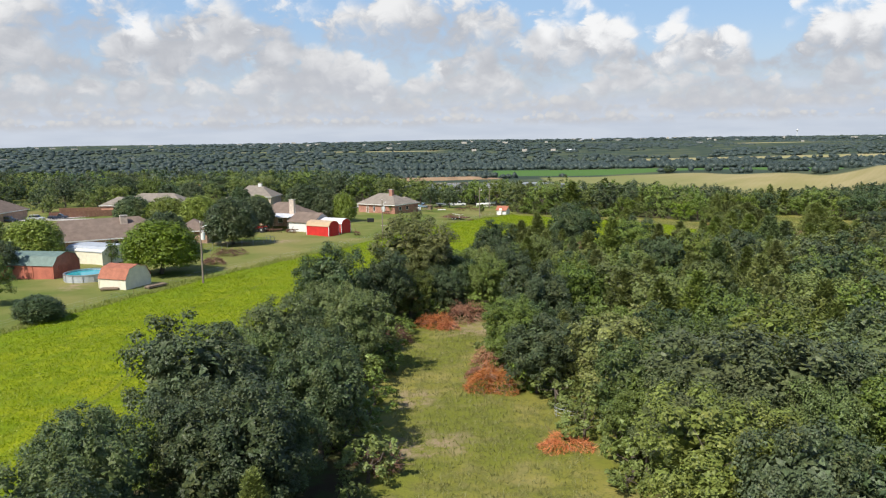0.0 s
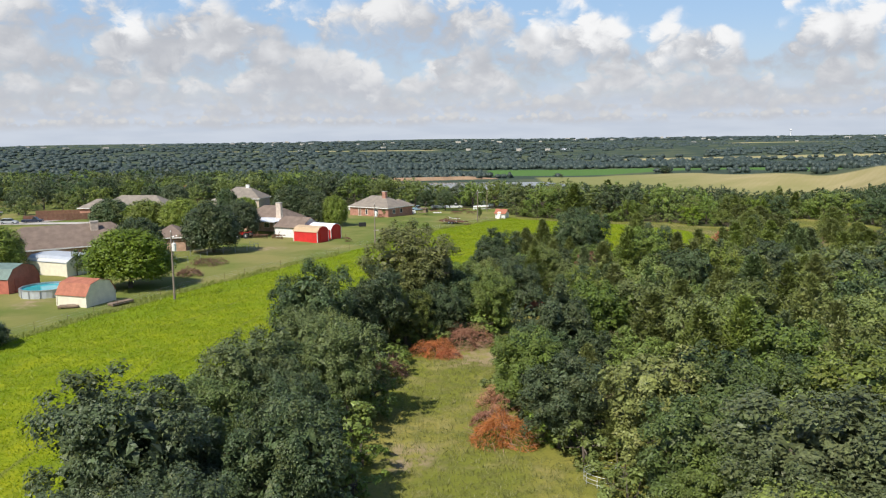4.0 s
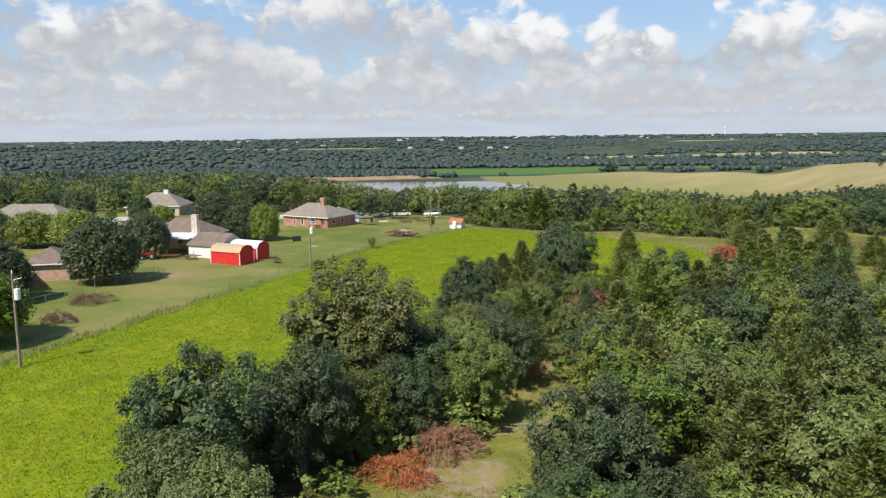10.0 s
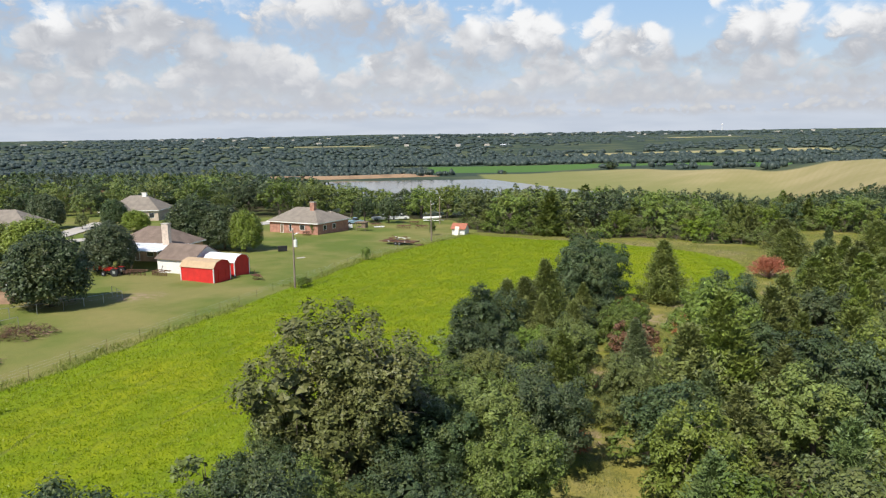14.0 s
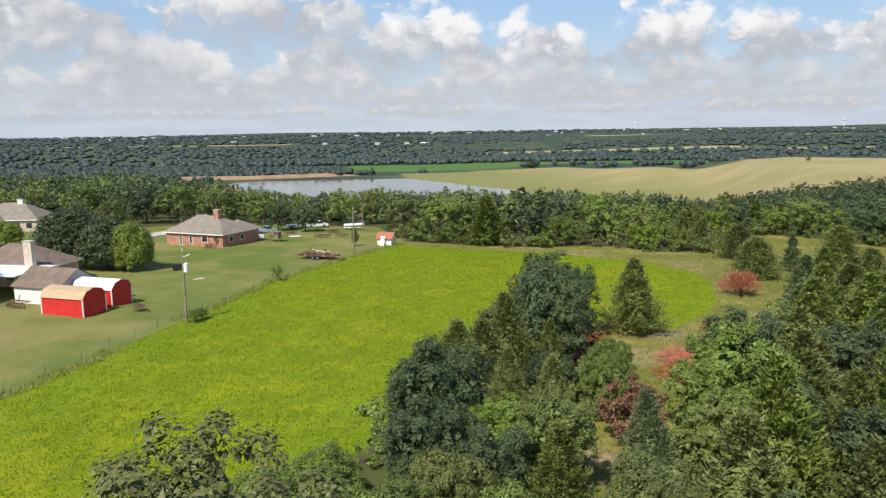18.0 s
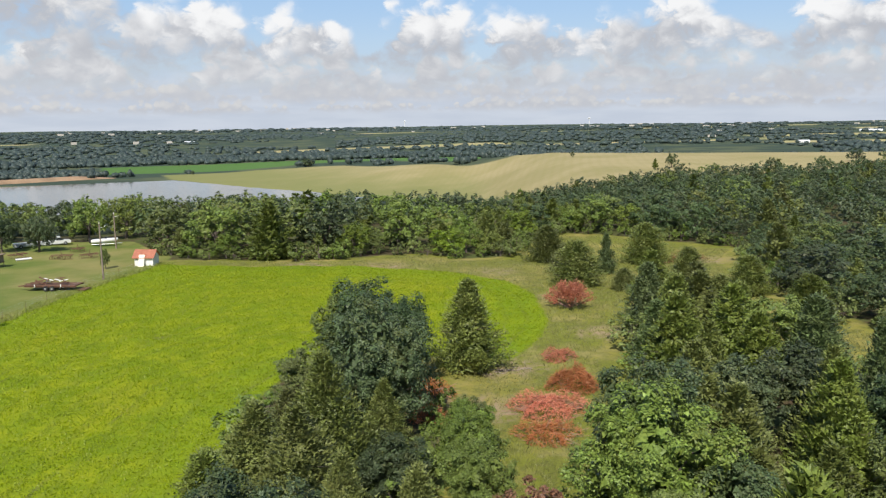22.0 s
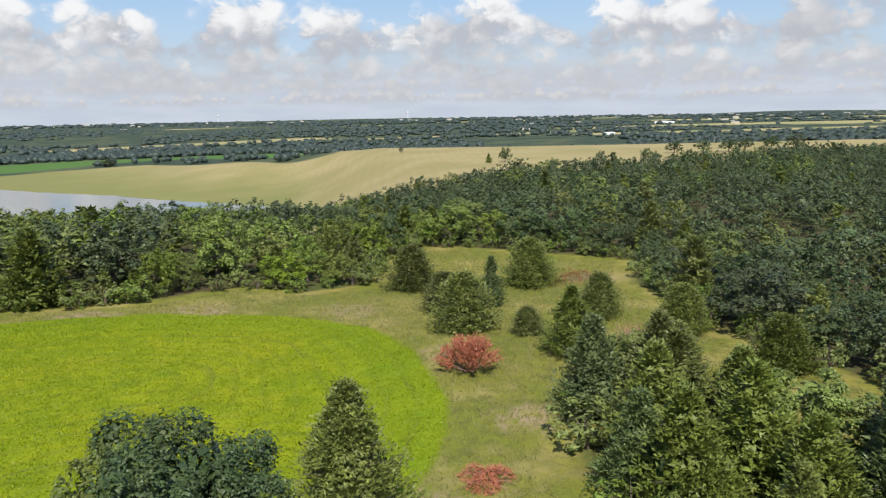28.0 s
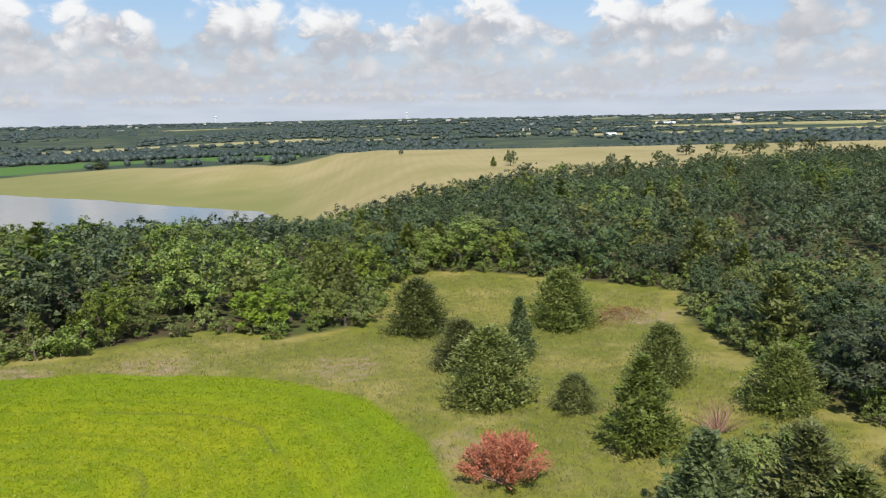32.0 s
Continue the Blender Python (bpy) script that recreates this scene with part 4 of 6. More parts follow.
for x, y in scatter(GREAT, 6.1, wood_rng, taken=PLANTED):
    if x > 420 or y > 318 or x < 30 and y > 275:
        continue
    off = float(signed(GREAT, np.array(x), np.array(y)))
    front = off < 11 and x < 135 and 95 < y < 235
    # mostly dark oaks to the east: cloud shadow put in by leaf colour
    if front:
        key = pick(wood_rng, {"oak_mid": 4, "elm_mid": 0.6, "cedar_mid": 3.6} if x > 82 and y < 205 else {"oak_mid": 0.9, "elm_mid": 5, "bright_mid": 2.6, "olive_mid": 1.6, "cedar_mid": 3.0})
    else:
        key = pick(wood_rng, {"oak_far": 8, "elm_far": 1.0, "olive_far": 0.3, "cedar_far": 0.7} if x > 88 else {"oak_far": 4, "elm_far": 3.4, "olive_far": 1.0, "cedar_far": 1.6, "bright_far": 0.3})
    plant(key, x, y, wood_rng.uniform(9.4, 10.6) if 208 < y < 240 and x < 62 else wood_rng.uniform(7.2, 8.6) if y >= 240 and x < 75 else wood_rng.uniform(6.6, 8.4) if y > 208 and x < 125 else wood_rng.uniform(5.4, 8.8), wood_rng.uniform(1.1, 1.5), joined=not front)
for x, y in scatter(GREAT, 4.3, wood_rng, taken=PLANTED):
    if float(signed(GREAT, np.array(x), np.array(y))) < 15 and x < 135 and 95 < y < 235:
        # dark oak again where the cloud shadow is painted by leaf colour
        plant("oak_mid" if x > 82 and y < 205 else pick(wood_rng, {"elm_mid": 3, "bright_mid": 1.2, "cedar_mid": 1.5}), x, y, wood_rng.uniform(3.6, 5.6), wood_rng.uniform(1.2, 1.6))
for x, y in scatter(BELT, 7.5, wood_rng, taken=PLANTED):
    front = float(signed(BELT, np.array(x), np.array(y))) < 9 and y < 300 and x > -130
    plant(pick(wood_rng, {"oak": 6, "elm": 3.4, "bright": 0.5, "olive": 0.5}) + ("_mid" if front else "_far"), x, y, wood_rng.uniform(8.5, 12.0) if x < -20 else wood_rng.uniform(8.4, 9.8), wood_rng.uniform(1.1, 1.4), joined=not front)


for x, y in scatter([(-230, 236), (-160, 250), (-125, 252), (-100, 268), (-60, 275), (-75, 300), (-230, 290)], 9, wood_rng, taken=PLANTED):
    if -96 < x < -60 and y < 278 or -196 < x < -165 and 255 < y < 280:
        continue
    plant(pick(wood_rng, {"oak_mid": 4, "elm_mid": 4, "bright_mid": 1}), x, y, wood_rng.uniform(6.5, 11.0), wood_rng.uniform(1.0, 1.4))


# the wood goes on to the east
for x, y in scatter([(28, -30), (30, 8), (36, 30), (44, 48), (58, 64), (72, 78), (86, 92), (150, 128), (190, 60), (190, -30)], 9.5, wood_rng, taken=PLANTED):
    plant(pick(wood_rng, {"oak_far": 5, "elm_far": 3, "cedar_far": 1.5}), x, y, wood_rng.uniform(6.0, 8.4), wood_rng.uniform(1.3, 1.7), joined=True)


def edge_shrubs(poly, gap, first, last, out, rng):
    """Shrubs along some sides of a wood."""
    pts = poly[first:last]
    for (ax, ay), (bx, by) in zip(pts, pts[1:]):
        n = max(1, int(math.hypot(bx - ax, by - ay) / gap))
        for i in range(n):
            t = (i + rng.uniform(0.1, 0.9)) / n
            x, y = ax + (bx - ax) * t + rng.normal(0, out), ay + (by - ay) * t + rng.normal(0, out)
            plant("bush", x, y, rng.uniform(1.2, 3.2), rng.uniform(0.9, 1.5))


edge_shrubs(GROVE, 2.6, 1, 10, 0.6, wood_rng)
edge_shrubs(GROVE, 3.0, 10, 22, 0.5, wood_rng)
edge_shrubs(WOOD, 2.8, 1, 15, 0.5, wood_rng)
edge_shrubs(GREAT, 2.6, 2, 19, 0.8, wood_rng)
edge_shrubs(CEDARS, 3.5, 0, 6, 0.5, wood_rng)

for mat, made in JOINED.items():
    me = np_mesh("dense_wood", *join([(v, f) for v, f, _ in made]), LEAF[mat])
    me.attributes.new("tree", "FLOAT", "POINT").data.foreach_set("value", np.concatenate([np.full(len(v), t, np.float32) for v, _, t in made]))
    tagged(new("dense_wood", me), "crowns of the dense wood that close into one roof", "woods", kind="stuff")


FAR_BELT = [(-120, 1260), (70, 1240), (335, 1200), (480, 1020), (650, 780), (760, 640), (1000, 540), (1450, 480), (1480, 620), (1050, 690), (850, 850), (640, 1120), (420, 1360), (70, 1400), (-120, 1380)]


BANK_WOOD = [(-600, 1040), (-420, 1030), (-300, 1008), (-60, 1004), (60, 1012), (60, 1050), (-60, 1160), (-300, 1240), (-600, 1220)]


def far_woods():
    """Woods too far off to count: lumpy crowns joined into one mesh."""
    rng = np.random.default_rng(9)
    n = 15000
    r = 330 + 4400 * rng.uniform(0, 1, n) ** 1.35
    a = rng.uniform(-0.95, 1.25, n)
    x, y = np.sin(a) * r, np.cos(a) * r
    keep = np.ones(n, bool)
    for poly, gap in ((HAY, -6), (LAKE, -12), (GREEN, -30), (LAWN, 0)):
        keep &= signed(poly, x, y) < gap
    for cx, cy, A, B, turn in FAR_FIELDS:
        c, s = math.cos(radians(turn)), math.sin(radians(turn))
        ux, uy = (x - cx) * c + (y - cy) * s, -(x - cx) * s + (y - cy) * c
        keep &= ~((np.abs(ux) < A) & (np.abs(uy) < B))
    # the shore between the great wood and the lake, and bare banks
    keep &= ~((x > -90) & (x < 420) & (y > 440) & (y < 1050) & (signed(LAKE, x, y) > -60))
    clear = np.sin(x * 0.006 + 2.0 * np.sin(y * 0.004)) + np.sin(y * 0.0047 + 1.5 * np.sin(x * 0.003))
    keep &= (clear > -1.25) | (r < 1100)
    keep &= ~((x > 60) & (r < 760))
    x, y, r = x[keep], y[keep], r[keep]
    # the unbroken belt behind the green field and the hay
    bx, by = rng.uniform(-150, 1500, 13000), rng.uniform(480, 1500, 13000)
    ok = (signed(FAR_BELT, bx, by) > 0) & (bx > -150)
    x, y = np.r_[x, bx[ok]], np.r_[y, by[ok]]
    bx, by = rng.uniform(-620, 70, 3200), rng.uniform(990, 1260, 3200)
    ok = signed(BANK_WOOD, bx, by) > 0
    x, y = np.r_[x, bx[ok]], np.r_[y, by[ok]]
    r = np.hypot(x, y)
    size = rng.uniform(3.8, 7.0, len(x)) * (1 + np.clip(r - 900, 0, None) / 1500)
    tall = rng.uniform(5.0, 9.0, len(x))
    mid = np.stack([x, y, height(x, y) + tall * 0.42], 1)
    near = r < 1200
    # each crown a lumpy ball, two for the nearer ones
    which = np.r_[np.arange(len(x)), np.nonzero(near)[0]]
    shift = rng.normal(0, 0.45, (len(which), 3)) * np.stack([size, size, tall * 0.35], 1)[which]
    shift[: len(x)] *= np.where(near, 0.6, 0.1)[:, None]
    ball = np.stack([size, size, tall * 0.62], 1)[which] * rng.uniform(0.75, 1.05, (len(which), 1)) * np.where(near, 0.8, 1.0)[which][:, None]
    rings, segs = 3, 6
    th = np.linspace(0.08, np.pi - 0.6, rings + 1)
    ph = np.arange(segs) * 2 * np.pi / segs
    unit = np.stack([np.sin(th)[:, None] * np.cos(ph), np.sin(th)[:, None] * np.sin(ph), np.cos(th)[:, None] * np.ones(segs)], -1).reshape(1, -1, 3)
    v = (mid[which] + shift)[:, None] + unit * ball[:, None] * rng.uniform(0.72, 1.22, (len(which), unit.shape[1], 1))
    idx = np.arange((rings + 1) * segs).reshape(rings + 1, segs)
    nxt = np.roll(idx, -1, 1)
    quad = np.stack([idx[:-1], idx[1:], nxt[1:], nxt[:-1]], -1).reshape(-1, 4)
    f = (np.arange(len(which)) * unit.shape[1])[:, None, None] + quad
    body = (v.reshape(-1, 3), np.concatenate([f.reshape(-1, 4)[:, :3], f.reshape(-1, 4)[:, [0, 2, 3]]]))
    # loose sprays on the nearer crowns
    idx = np.repeat(np.nonzero(near)[0], 12)
    d = rng.normal(0, 1, (len(idx), 3)) + (0, 0, 0.6)
    d /= np.linalg.norm(d, axis=1, keepdims=True)
    at = mid[idx] + d * np.stack([size, size, tall * 0.60], 1)[idx] * rng.uniform(0.8, 1.05, (len(idx), 1))
    v, f = join([body, leaf_tris(rng, at, d, 0.24 * size[idx], 0.24 * size[idx], 0.4)])
    # the leaf colour carries painted haze
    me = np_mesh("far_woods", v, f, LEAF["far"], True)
    tagged(new("far_woods", me), "distant woods across the plain, leaf colour blued as painted haze", "woods", kind="stuff")


far_woods()


def crop_plants():
    """The leafy crop: low tufts in drilled rows over the whole field."""
    rng = np.random.default_rng(21)
    n = 400000
    x, y = rng.uniform(-66, 64, n), rng.uniform(0, 216, n)
    d = signed(CROP, x, y)
    ok = d > 0.1
    x, y = x[ok], y[ok]
    m = len(x)
    z = surface(x, y)
    base = np.repeat(np.stack([x, y, z + 0.02], 1), 3, 0) + rng.normal(0, 0.17, (3 * m, 3)) * (1, 1, 0.1)
    out = rng.normal(0, 1.0, (3 * m, 3)) * (1, 1, 0.2) + (0, 0, 0.9)
    v, f = leaf_tris(rng, base, out, 0.17, 0.075, 0.3, along=True)
    tagged(new("crop_plants", np_mesh("crop_plants", v, f, LEAF["crop"])), "bright green leafy crop covering the field", "crop", kind="stuff")


def fence_weeds():
    """Rank weeds along the fence between lawn and crop, and round the crop's other edges."""
    rng = np.random.default_rng(23)
    n = 190000
    x, y = rng.uniform(-52, 64, n), rng.uniform(40, 217, n)
    d = signed(CROP, x, y)
    ok = (d < 0.5) & (x < 21) & ((y > 150) | (x < -20)) & (d > -1.5 + 0.8 * np.sin(x * 0.9) * np.sin(y * 0.6))
    x, y = x[ok], y[ok]
    base = np.repeat(np.stack([x, y, surface(x, y) - 0.02], 1), 3, 0) + rng.normal(0, 0.12, (3 * len(x), 3)) * (1, 1, 0)
    out = rng.normal(0, 0.45, base.shape) * (1, 1, 0.2) + (0, 0, 1.0)
    v, f = leaf_tris(rng, base, out, 0.5, 0.07, 0.25, along=True)
    tagged(new("fence_weeds", np_mesh("fence_weeds", v, f, LEAF["weed"])), "rank olive and straw weeds along the crop's edge", "weeds", kind="stuff")


fence_weeds()


def grass_tufts():
    rng = np.random.default_rng(22)
    n = 230000
    x, y = rng.uniform(-6, 118, n), rng.uniform(10, 214, n)
    ok = (signed(MEADOW, x, y) > 0.0) & (signed(CROP, x, y) < 0.3)
    x, y = x[ok], y[ok]
    m = len(x)
    base = np.repeat(np.stack([x, y, surface(x, y) - 0.02], 1), 3, 0) + rng.normal(0, 0.12, (3 * m, 3)) * (1, 1, 0)
    out = rng.normal(0, 0.5, (3 * m, 3)) * (1, 1, 0.2) + (0, 0, 1.0)
    v, f = leaf_tris(rng, base, out, 0.30, 0.05, 0.3, along=True)
    tagged(new("meadow_grass", np_mesh("meadow_grass", v, f, LEAF["grass"])), "tall dry-tipped meadow grass", "grass", kind="stuff")


crop_plants()
grass_tufts()

# ---- materials of houses and things ----
SHINGLE = material("brown_shingles", (0.20, 0.15, 0.118), 0.92, spread=0.22, scale=0.8, fine=9, bump=0.02)
SHINGLE_TAN = material("tan_shingles", (0.25, 0.215, 0.175), 0.92, spread=0.2, scale=0.8, fine=9, bump=0.02)
BRICK = material("brick", (0.42, 0.215, 0.155), 0.9, spread=0.3, scale=1.2, fine=14, bump=0.01)
BRICK_TAN = material("tan_brick", (0.50, 0.33, 0.24), 0.9, spread=0.25, scale=1.2, fine=14, bump=0.01)
STONE = material("pale_stone", (0.55, 0.45, 0.36), 0.9, spread=0.25, scale=2.0, fine=10, bump=0.02)
RED_BOARD = material("red_boards", (0.60, 0.035, 0.03), 0.6, spread=0.14, scale=1.0, fine=8, bump=0.004)
BRICK_RED_BOARD = material("faded_red_boards", (0.46, 0.15, 0.10), 0.8, spread=0.2, scale=1.0, fine=8, bump=0.004)
WHITE = material("white_paint", (0.80, 0.79, 0.75), 0.55, spread=0.08)
CREAM = material("cream_metal", (0.78, 0.73, 0.58), 0.5, spread=0.09)
TAN_METAL = material("tan_roof_metal", (0.50, 0.36, 0.22), 0.5, spread=0.12)
WHITE_METAL = material("white_roof_metal", (0.82, 0.83, 0.84), 0.4, spread=0.06)
GREY_METAL = material("grey_roof_metal", (0.55, 0.58, 0.60), 0.42, 0.3, spread=0.12)
RUST_METAL = material("rust_red_roof", (0.37, 0.14, 0.085), 0.75, spread=0.22)
GREEN_METAL = material("green_roof", (0.15, 0.21, 0.18), 0.5, spread=0.2)
GLASS = material("dark_window_glass", (0.03, 0.035, 0.04), 0.08, spread=0.1, spec=0.6)
DARK = material("dark_opening", (0.03, 0.028, 0.025), 0.8)
WOOD = material("weathered_wood", (0.23, 0.17, 0.12), 0.9, spread=0.3, scale=2.0, fine=18, bump=0.01)
POLE_WOOD = material("pole_wood", (0.25, 0.20, 0.16), 0.9, spread=0.25, scale=2.0, fine=18)
STEEL = material("galvanised_steel", (0.55, 0.56, 0.57), 0.4, 0.7, spread=0.1)
RUST = material("rusty_iron", (0.16, 0.085, 0.055), 0.85, 0.2, spread=0.35)
BLACK = material("black_rubber", (0.025, 0.025, 0.026), 0.8)
POOL_WATER = material("pool_water", (0.05, 0.42, 0.46), 0.08, spread=0.12, spec=0.6)
CONCRETE = material("pale_concrete", (0.50, 0.46, 0.40), 0.9, spread=0.12, scale=0.4)
EARTH = material("bare_earth_bank", (0.30, 0.20, 0.12), 0.95, spread=0.25, scale=0.05, fine=0.6)
FENCE_BROWN = material("brown_fence_boards", (0.20, 0.105, 0.07), 0.9, spread=0.25)
PAINT = {"red": (0.55, 0.02, 0.02), "blue": (0.12, 0.26, 0.42), "white": (0.78, 0.78, 0.76), "navy": (0.03, 0.04, 0.07), "silver": (0.45, 0.46, 0.47), "pale_blue": (0.35, 0.50, 0.62)}
PAINT = {k: material(k + "_car_paint", c, 0.28, 0.1, spread=0.05, spec=0.5) for k, c in PAINT.items()}


# ---- buildings ----
def prism(profile, x0, x1):
    """A closed solid: a profile of (y, z) drawn out along x."""
    bm = bmesh.new()
    a = [bm.verts.new((x0, y, z)) for y, z in profile]
    b = [bm.verts.new((x1, y, z)) for y, z in profile]
    bm.faces.new(a)
    bm.faces.new(b[::-1])
    for i in range(len(a)):
        j = (i + 1) % len(a)
        bm.faces.new((a[j], a[i], b[i], b[j]))
    bmesh.ops.recalc_face_normals(bm, faces=bm.faces)
    return bm


def shell(points, x0, x1, thick):
    """A bent sheet along x over the (y, z) points, with thickness."""
    low = [(y, z - thick) for y, z in points]
    return prism(list(points) + low[::-1], x0, x1)


def opening(parent, name, side, at, w, z0, z1, depth, length, frame_mat, pane_mat):
    """A window or door on a side of a house: front (y=0), back, right (x=length) or left; frame with a pane sunk in it."""
    def put(u0, u1, a, b, out0, out1):
        if side == "front":
            return (u0, -out1, a), (u1, -out0, b)
        if side == "back":
            return (u0, depth + out0, a), (u1, depth + out1, b)
        if side == "right":
            return (length + out0, u0, a), (length + out1, u1, b)
        return (-out1, u0, a), (-out0, u1, b)
    t = 0.09
    edge = [put(at, at + w, z0, z0 + t, 0.0, 0.07), put(at, at + w, z1 - t, z1, 0.0, 0.07), put(at, at + t, z0 + t, z1 - t, 0.0, 0.07), put(at + w - t, at + w, z0 + t, z1 - t, 0.0, 0.07)]
    ob = part(name, boxed(*edge), frame_mat, parent)
    part("pane" if name == "window" else "leaf", boxed(put(at + t, at + w - t, z0 + t, z1 - t, 0.004, 0.03)), pane_mat, ob)
    return ob


def chimney(parent, x, y, z0, z1, mat, w=1.3, d=0.9):
    ob = part("chimney", boxed(((x, y, z0), (x + w, y + d, z1))), mat, parent)
    part("cap", boxed(((x - 0.08, y - 0.08, z1), (x + w + 0.08, y + d + 0.08, z1 + 0.12))), CONCRETE, ob)
    return ob


def hip_roof(w, d, h, rise, over=0.5, x0=0.0, y0=0.0, gable=0.0):
    """A hipped roof over a block: a closed solid with an eave board's depth."""
    bm = bmesh.new()
    a, b, c, e = x0 - over, x0 + w + over, y0 - over, y0 + d + over
    run = min(w, d) / 2 + over
    if w >= d:
        r0, r1 = (a + run * (1 - gable), (c + e) / 2, h + rise), (b - run * (1 - gable), (c + e) / 2, h + rise)
    else:
        r0, r1 = ((a + b) / 2, c + run * (1 - gable), h + rise), ((a + b) / 2, e - run * (1 - gable), h + rise)
    lo = [bm.verts.new(p) for p in ((a, c, h - 0.12), (b, c, h - 0.12), (b, e, h - 0.12), (a, e, h - 0.12))]
    up = [bm.verts.new(p) for p in ((a, c, h + 0.06), (b, c, h + 0.06), (b, e, h + 0.06), (a, e, h + 0.06))]
    p, q = bm.verts.new(r0), bm.verts.new(r1)
    bm.faces.new(lo[::-1])
    for i in range(4):
        bm.faces.new((lo[i], lo[(i + 1) % 4], up[(i + 1) % 4], up[i]))
    if w >= d:
        for f in ((up[0], up[1], q, p), (up[1], up[2], q), (up[2], up[3], p, q), (up[3], up[0], p)):
            bm.faces.new(f)
    else:
        for f in ((up[0], up[1], p), (up[1], up[2], q, p), (up[2], up[3], q), (up[3], up[0], p, q)):
            bm.faces.new(f)
    bmesh.ops.recalc_face_normals(bm, faces=bm.faces)
    return bm


def fascia(w, d, h, over=0.5, x0=0.0, y0=0.0):
    a, b, c, e = x0 - over, x0 + w + over, y0 - over, y0 + d + over
    return boxed(((a - 0.03, c - 0.03, h - 0.16), (b + 0.03, c - 0.002, h + 0.05)), ((a - 0.03, e + 0.002, h - 0.16), (b + 0.03, e + 0.03, h + 0.05)), ((a - 0.03, c, h - 0.16), (a - 0.002, e, h + 0.05)), ((b + 0.002, c, h - 0.16), (b + 0.03, e, h + 0.05)))


def house(x, y, turn, blocks, h, walls, roof, label, windows=(), doors=(), stacks=(), rise=0.42, trim=None, vents=0, lift=0.0):
    """A one-storey house of one or more blocks (x, y, w, d), each with a hipped roof."""
    ob = thing("house", pose(x, y, ground_z(x, y) + lift, 0, 0, turn), label, "house")
    for bx, by, w, d in blocks:
        part("wall", boxed(((bx, by, -1.2), (bx + w, by + d, h - 0.13))), walls, ob)
        r = part("roof", hip_roof(w, d, h, rise * min(w, d) / 1.25, x0=bx, y0=by), roof, ob)
        part("fascia", fascia(w, d, h, x0=bx, y0=by), trim or WHITE, r)
        for i in range(vents):
            vx, vy = bx + w * (0.3 + 0.25 * i), by + d * 0.72
            part("vent", boxed(((vx, vy, h + 0.5), (vx + 0.25, vy + 0.25, h + rise * min(w, d) / 1.25 * 0.62 + 0.35))), DARK, r)
    bx, by, w, d = blocks[0]
    for side, at, width, z0, z1 in windows:
        opening(ob, "window", side, at, width, z0, z1, d, w, trim or WHITE, GLASS)
    for side, at, width in doors:
        opening(ob, "door", side, at, width, 0.0, 2.1, d, w, trim or WHITE, WOOD)
    for cx, cy, top, mat in stacks:
        chimney(ob, cx, cy, 0.0 if cy < 0 else h, top, mat)
    return ob


def gambrel_shed(name, x, y, turn, L, D, h, rise, wall, roof, trim, label, doors=(), bend=0.68, lift=0.0):
    """A barn-roofed shed; front at y=0, one gable at x=L."""
    ob = thing(name, pose(x, y, ground_z(x, y) + lift, 0, 0, turn), label, "shed")
    line = [(0, h), (D * 0.16, h + rise * bend), (D / 2, h + rise), (D * 0.84, h + rise * bend), (D, h)]
    part("wall", prism([(0, -0.5), (D, -0.5)] + line[::-1], 0, L), wall, ob)
    lifted = [(-0.14, h - 0.14)] + [(yy, zz + 0.07) for yy, zz in line[1:-1]] + [(D + 0.14, h - 0.14)]
    part("roof", shell(lifted, -0.14, L + 0.14, 0.05), roof, ob)
    for cx, cy in ((0, 0), (L, 0), (L, D), (0, D)):
        part("corner_board", boxed(((cx - 0.07, cy - 0.07, 0), (cx + 0.07, cy + 0.07, h - 0.2))), trim, ob)
    for side, at, w, top in doors:
        if side == "front":
            d = part("door", boxed(((at, -0.06, 0.1), (at + w, -0.01, top))), wall, ob)
            rails = [((at, -0.09, z), (at + w, -0.062, z + 0.09)) for z in (0.1, top * 0.5, top - 0.09)] + [((at + k, -0.09, 0.1), (at + k + 0.09, -0.062, top)) for k in (0, w / 2, w - 0.09)]
        else:
            d = part("door", boxed(((L + 0.01, at, 0.1), (L + 0.06, at + w, top))), wall, ob)
            rails = [((L + 0.062, at, z), (L + 0.09, at + w, z + 0.09)) for z in (0.1, top - 0.09)] + [((L + 0.062, at + k, 0.1), (L + 0.09, at + k + 0.09, top)) for k in (0, w - 0.09)]
        for lo, hi in rails:
            part("batten", boxed((lo, hi)), wall, d)
    return ob


# the brick house by the junk yard
house(-28.6, 226.5, -35, [(0, 0, 15.0, 9.5), (8.6, 6.0, 6.2, 6.0)], 2.7, BRICK, SHINGLE_TAN, "one-storey red brick house with a tan hipped roof and brick chimney", windows=[("front", 6.2, 0.8, 0.5, 2.2), ("front", 9.5, 1.6, 0.9, 2.2), ("right", 2.0, 1.2, 0.9, 2.1), ("right", 5.5, 1.2, 0.9, 2.1)], doors=[("front", 3.4, 1.0)], stacks=[(9.8, 3.6, 7.2, BRICK)], vents=2)
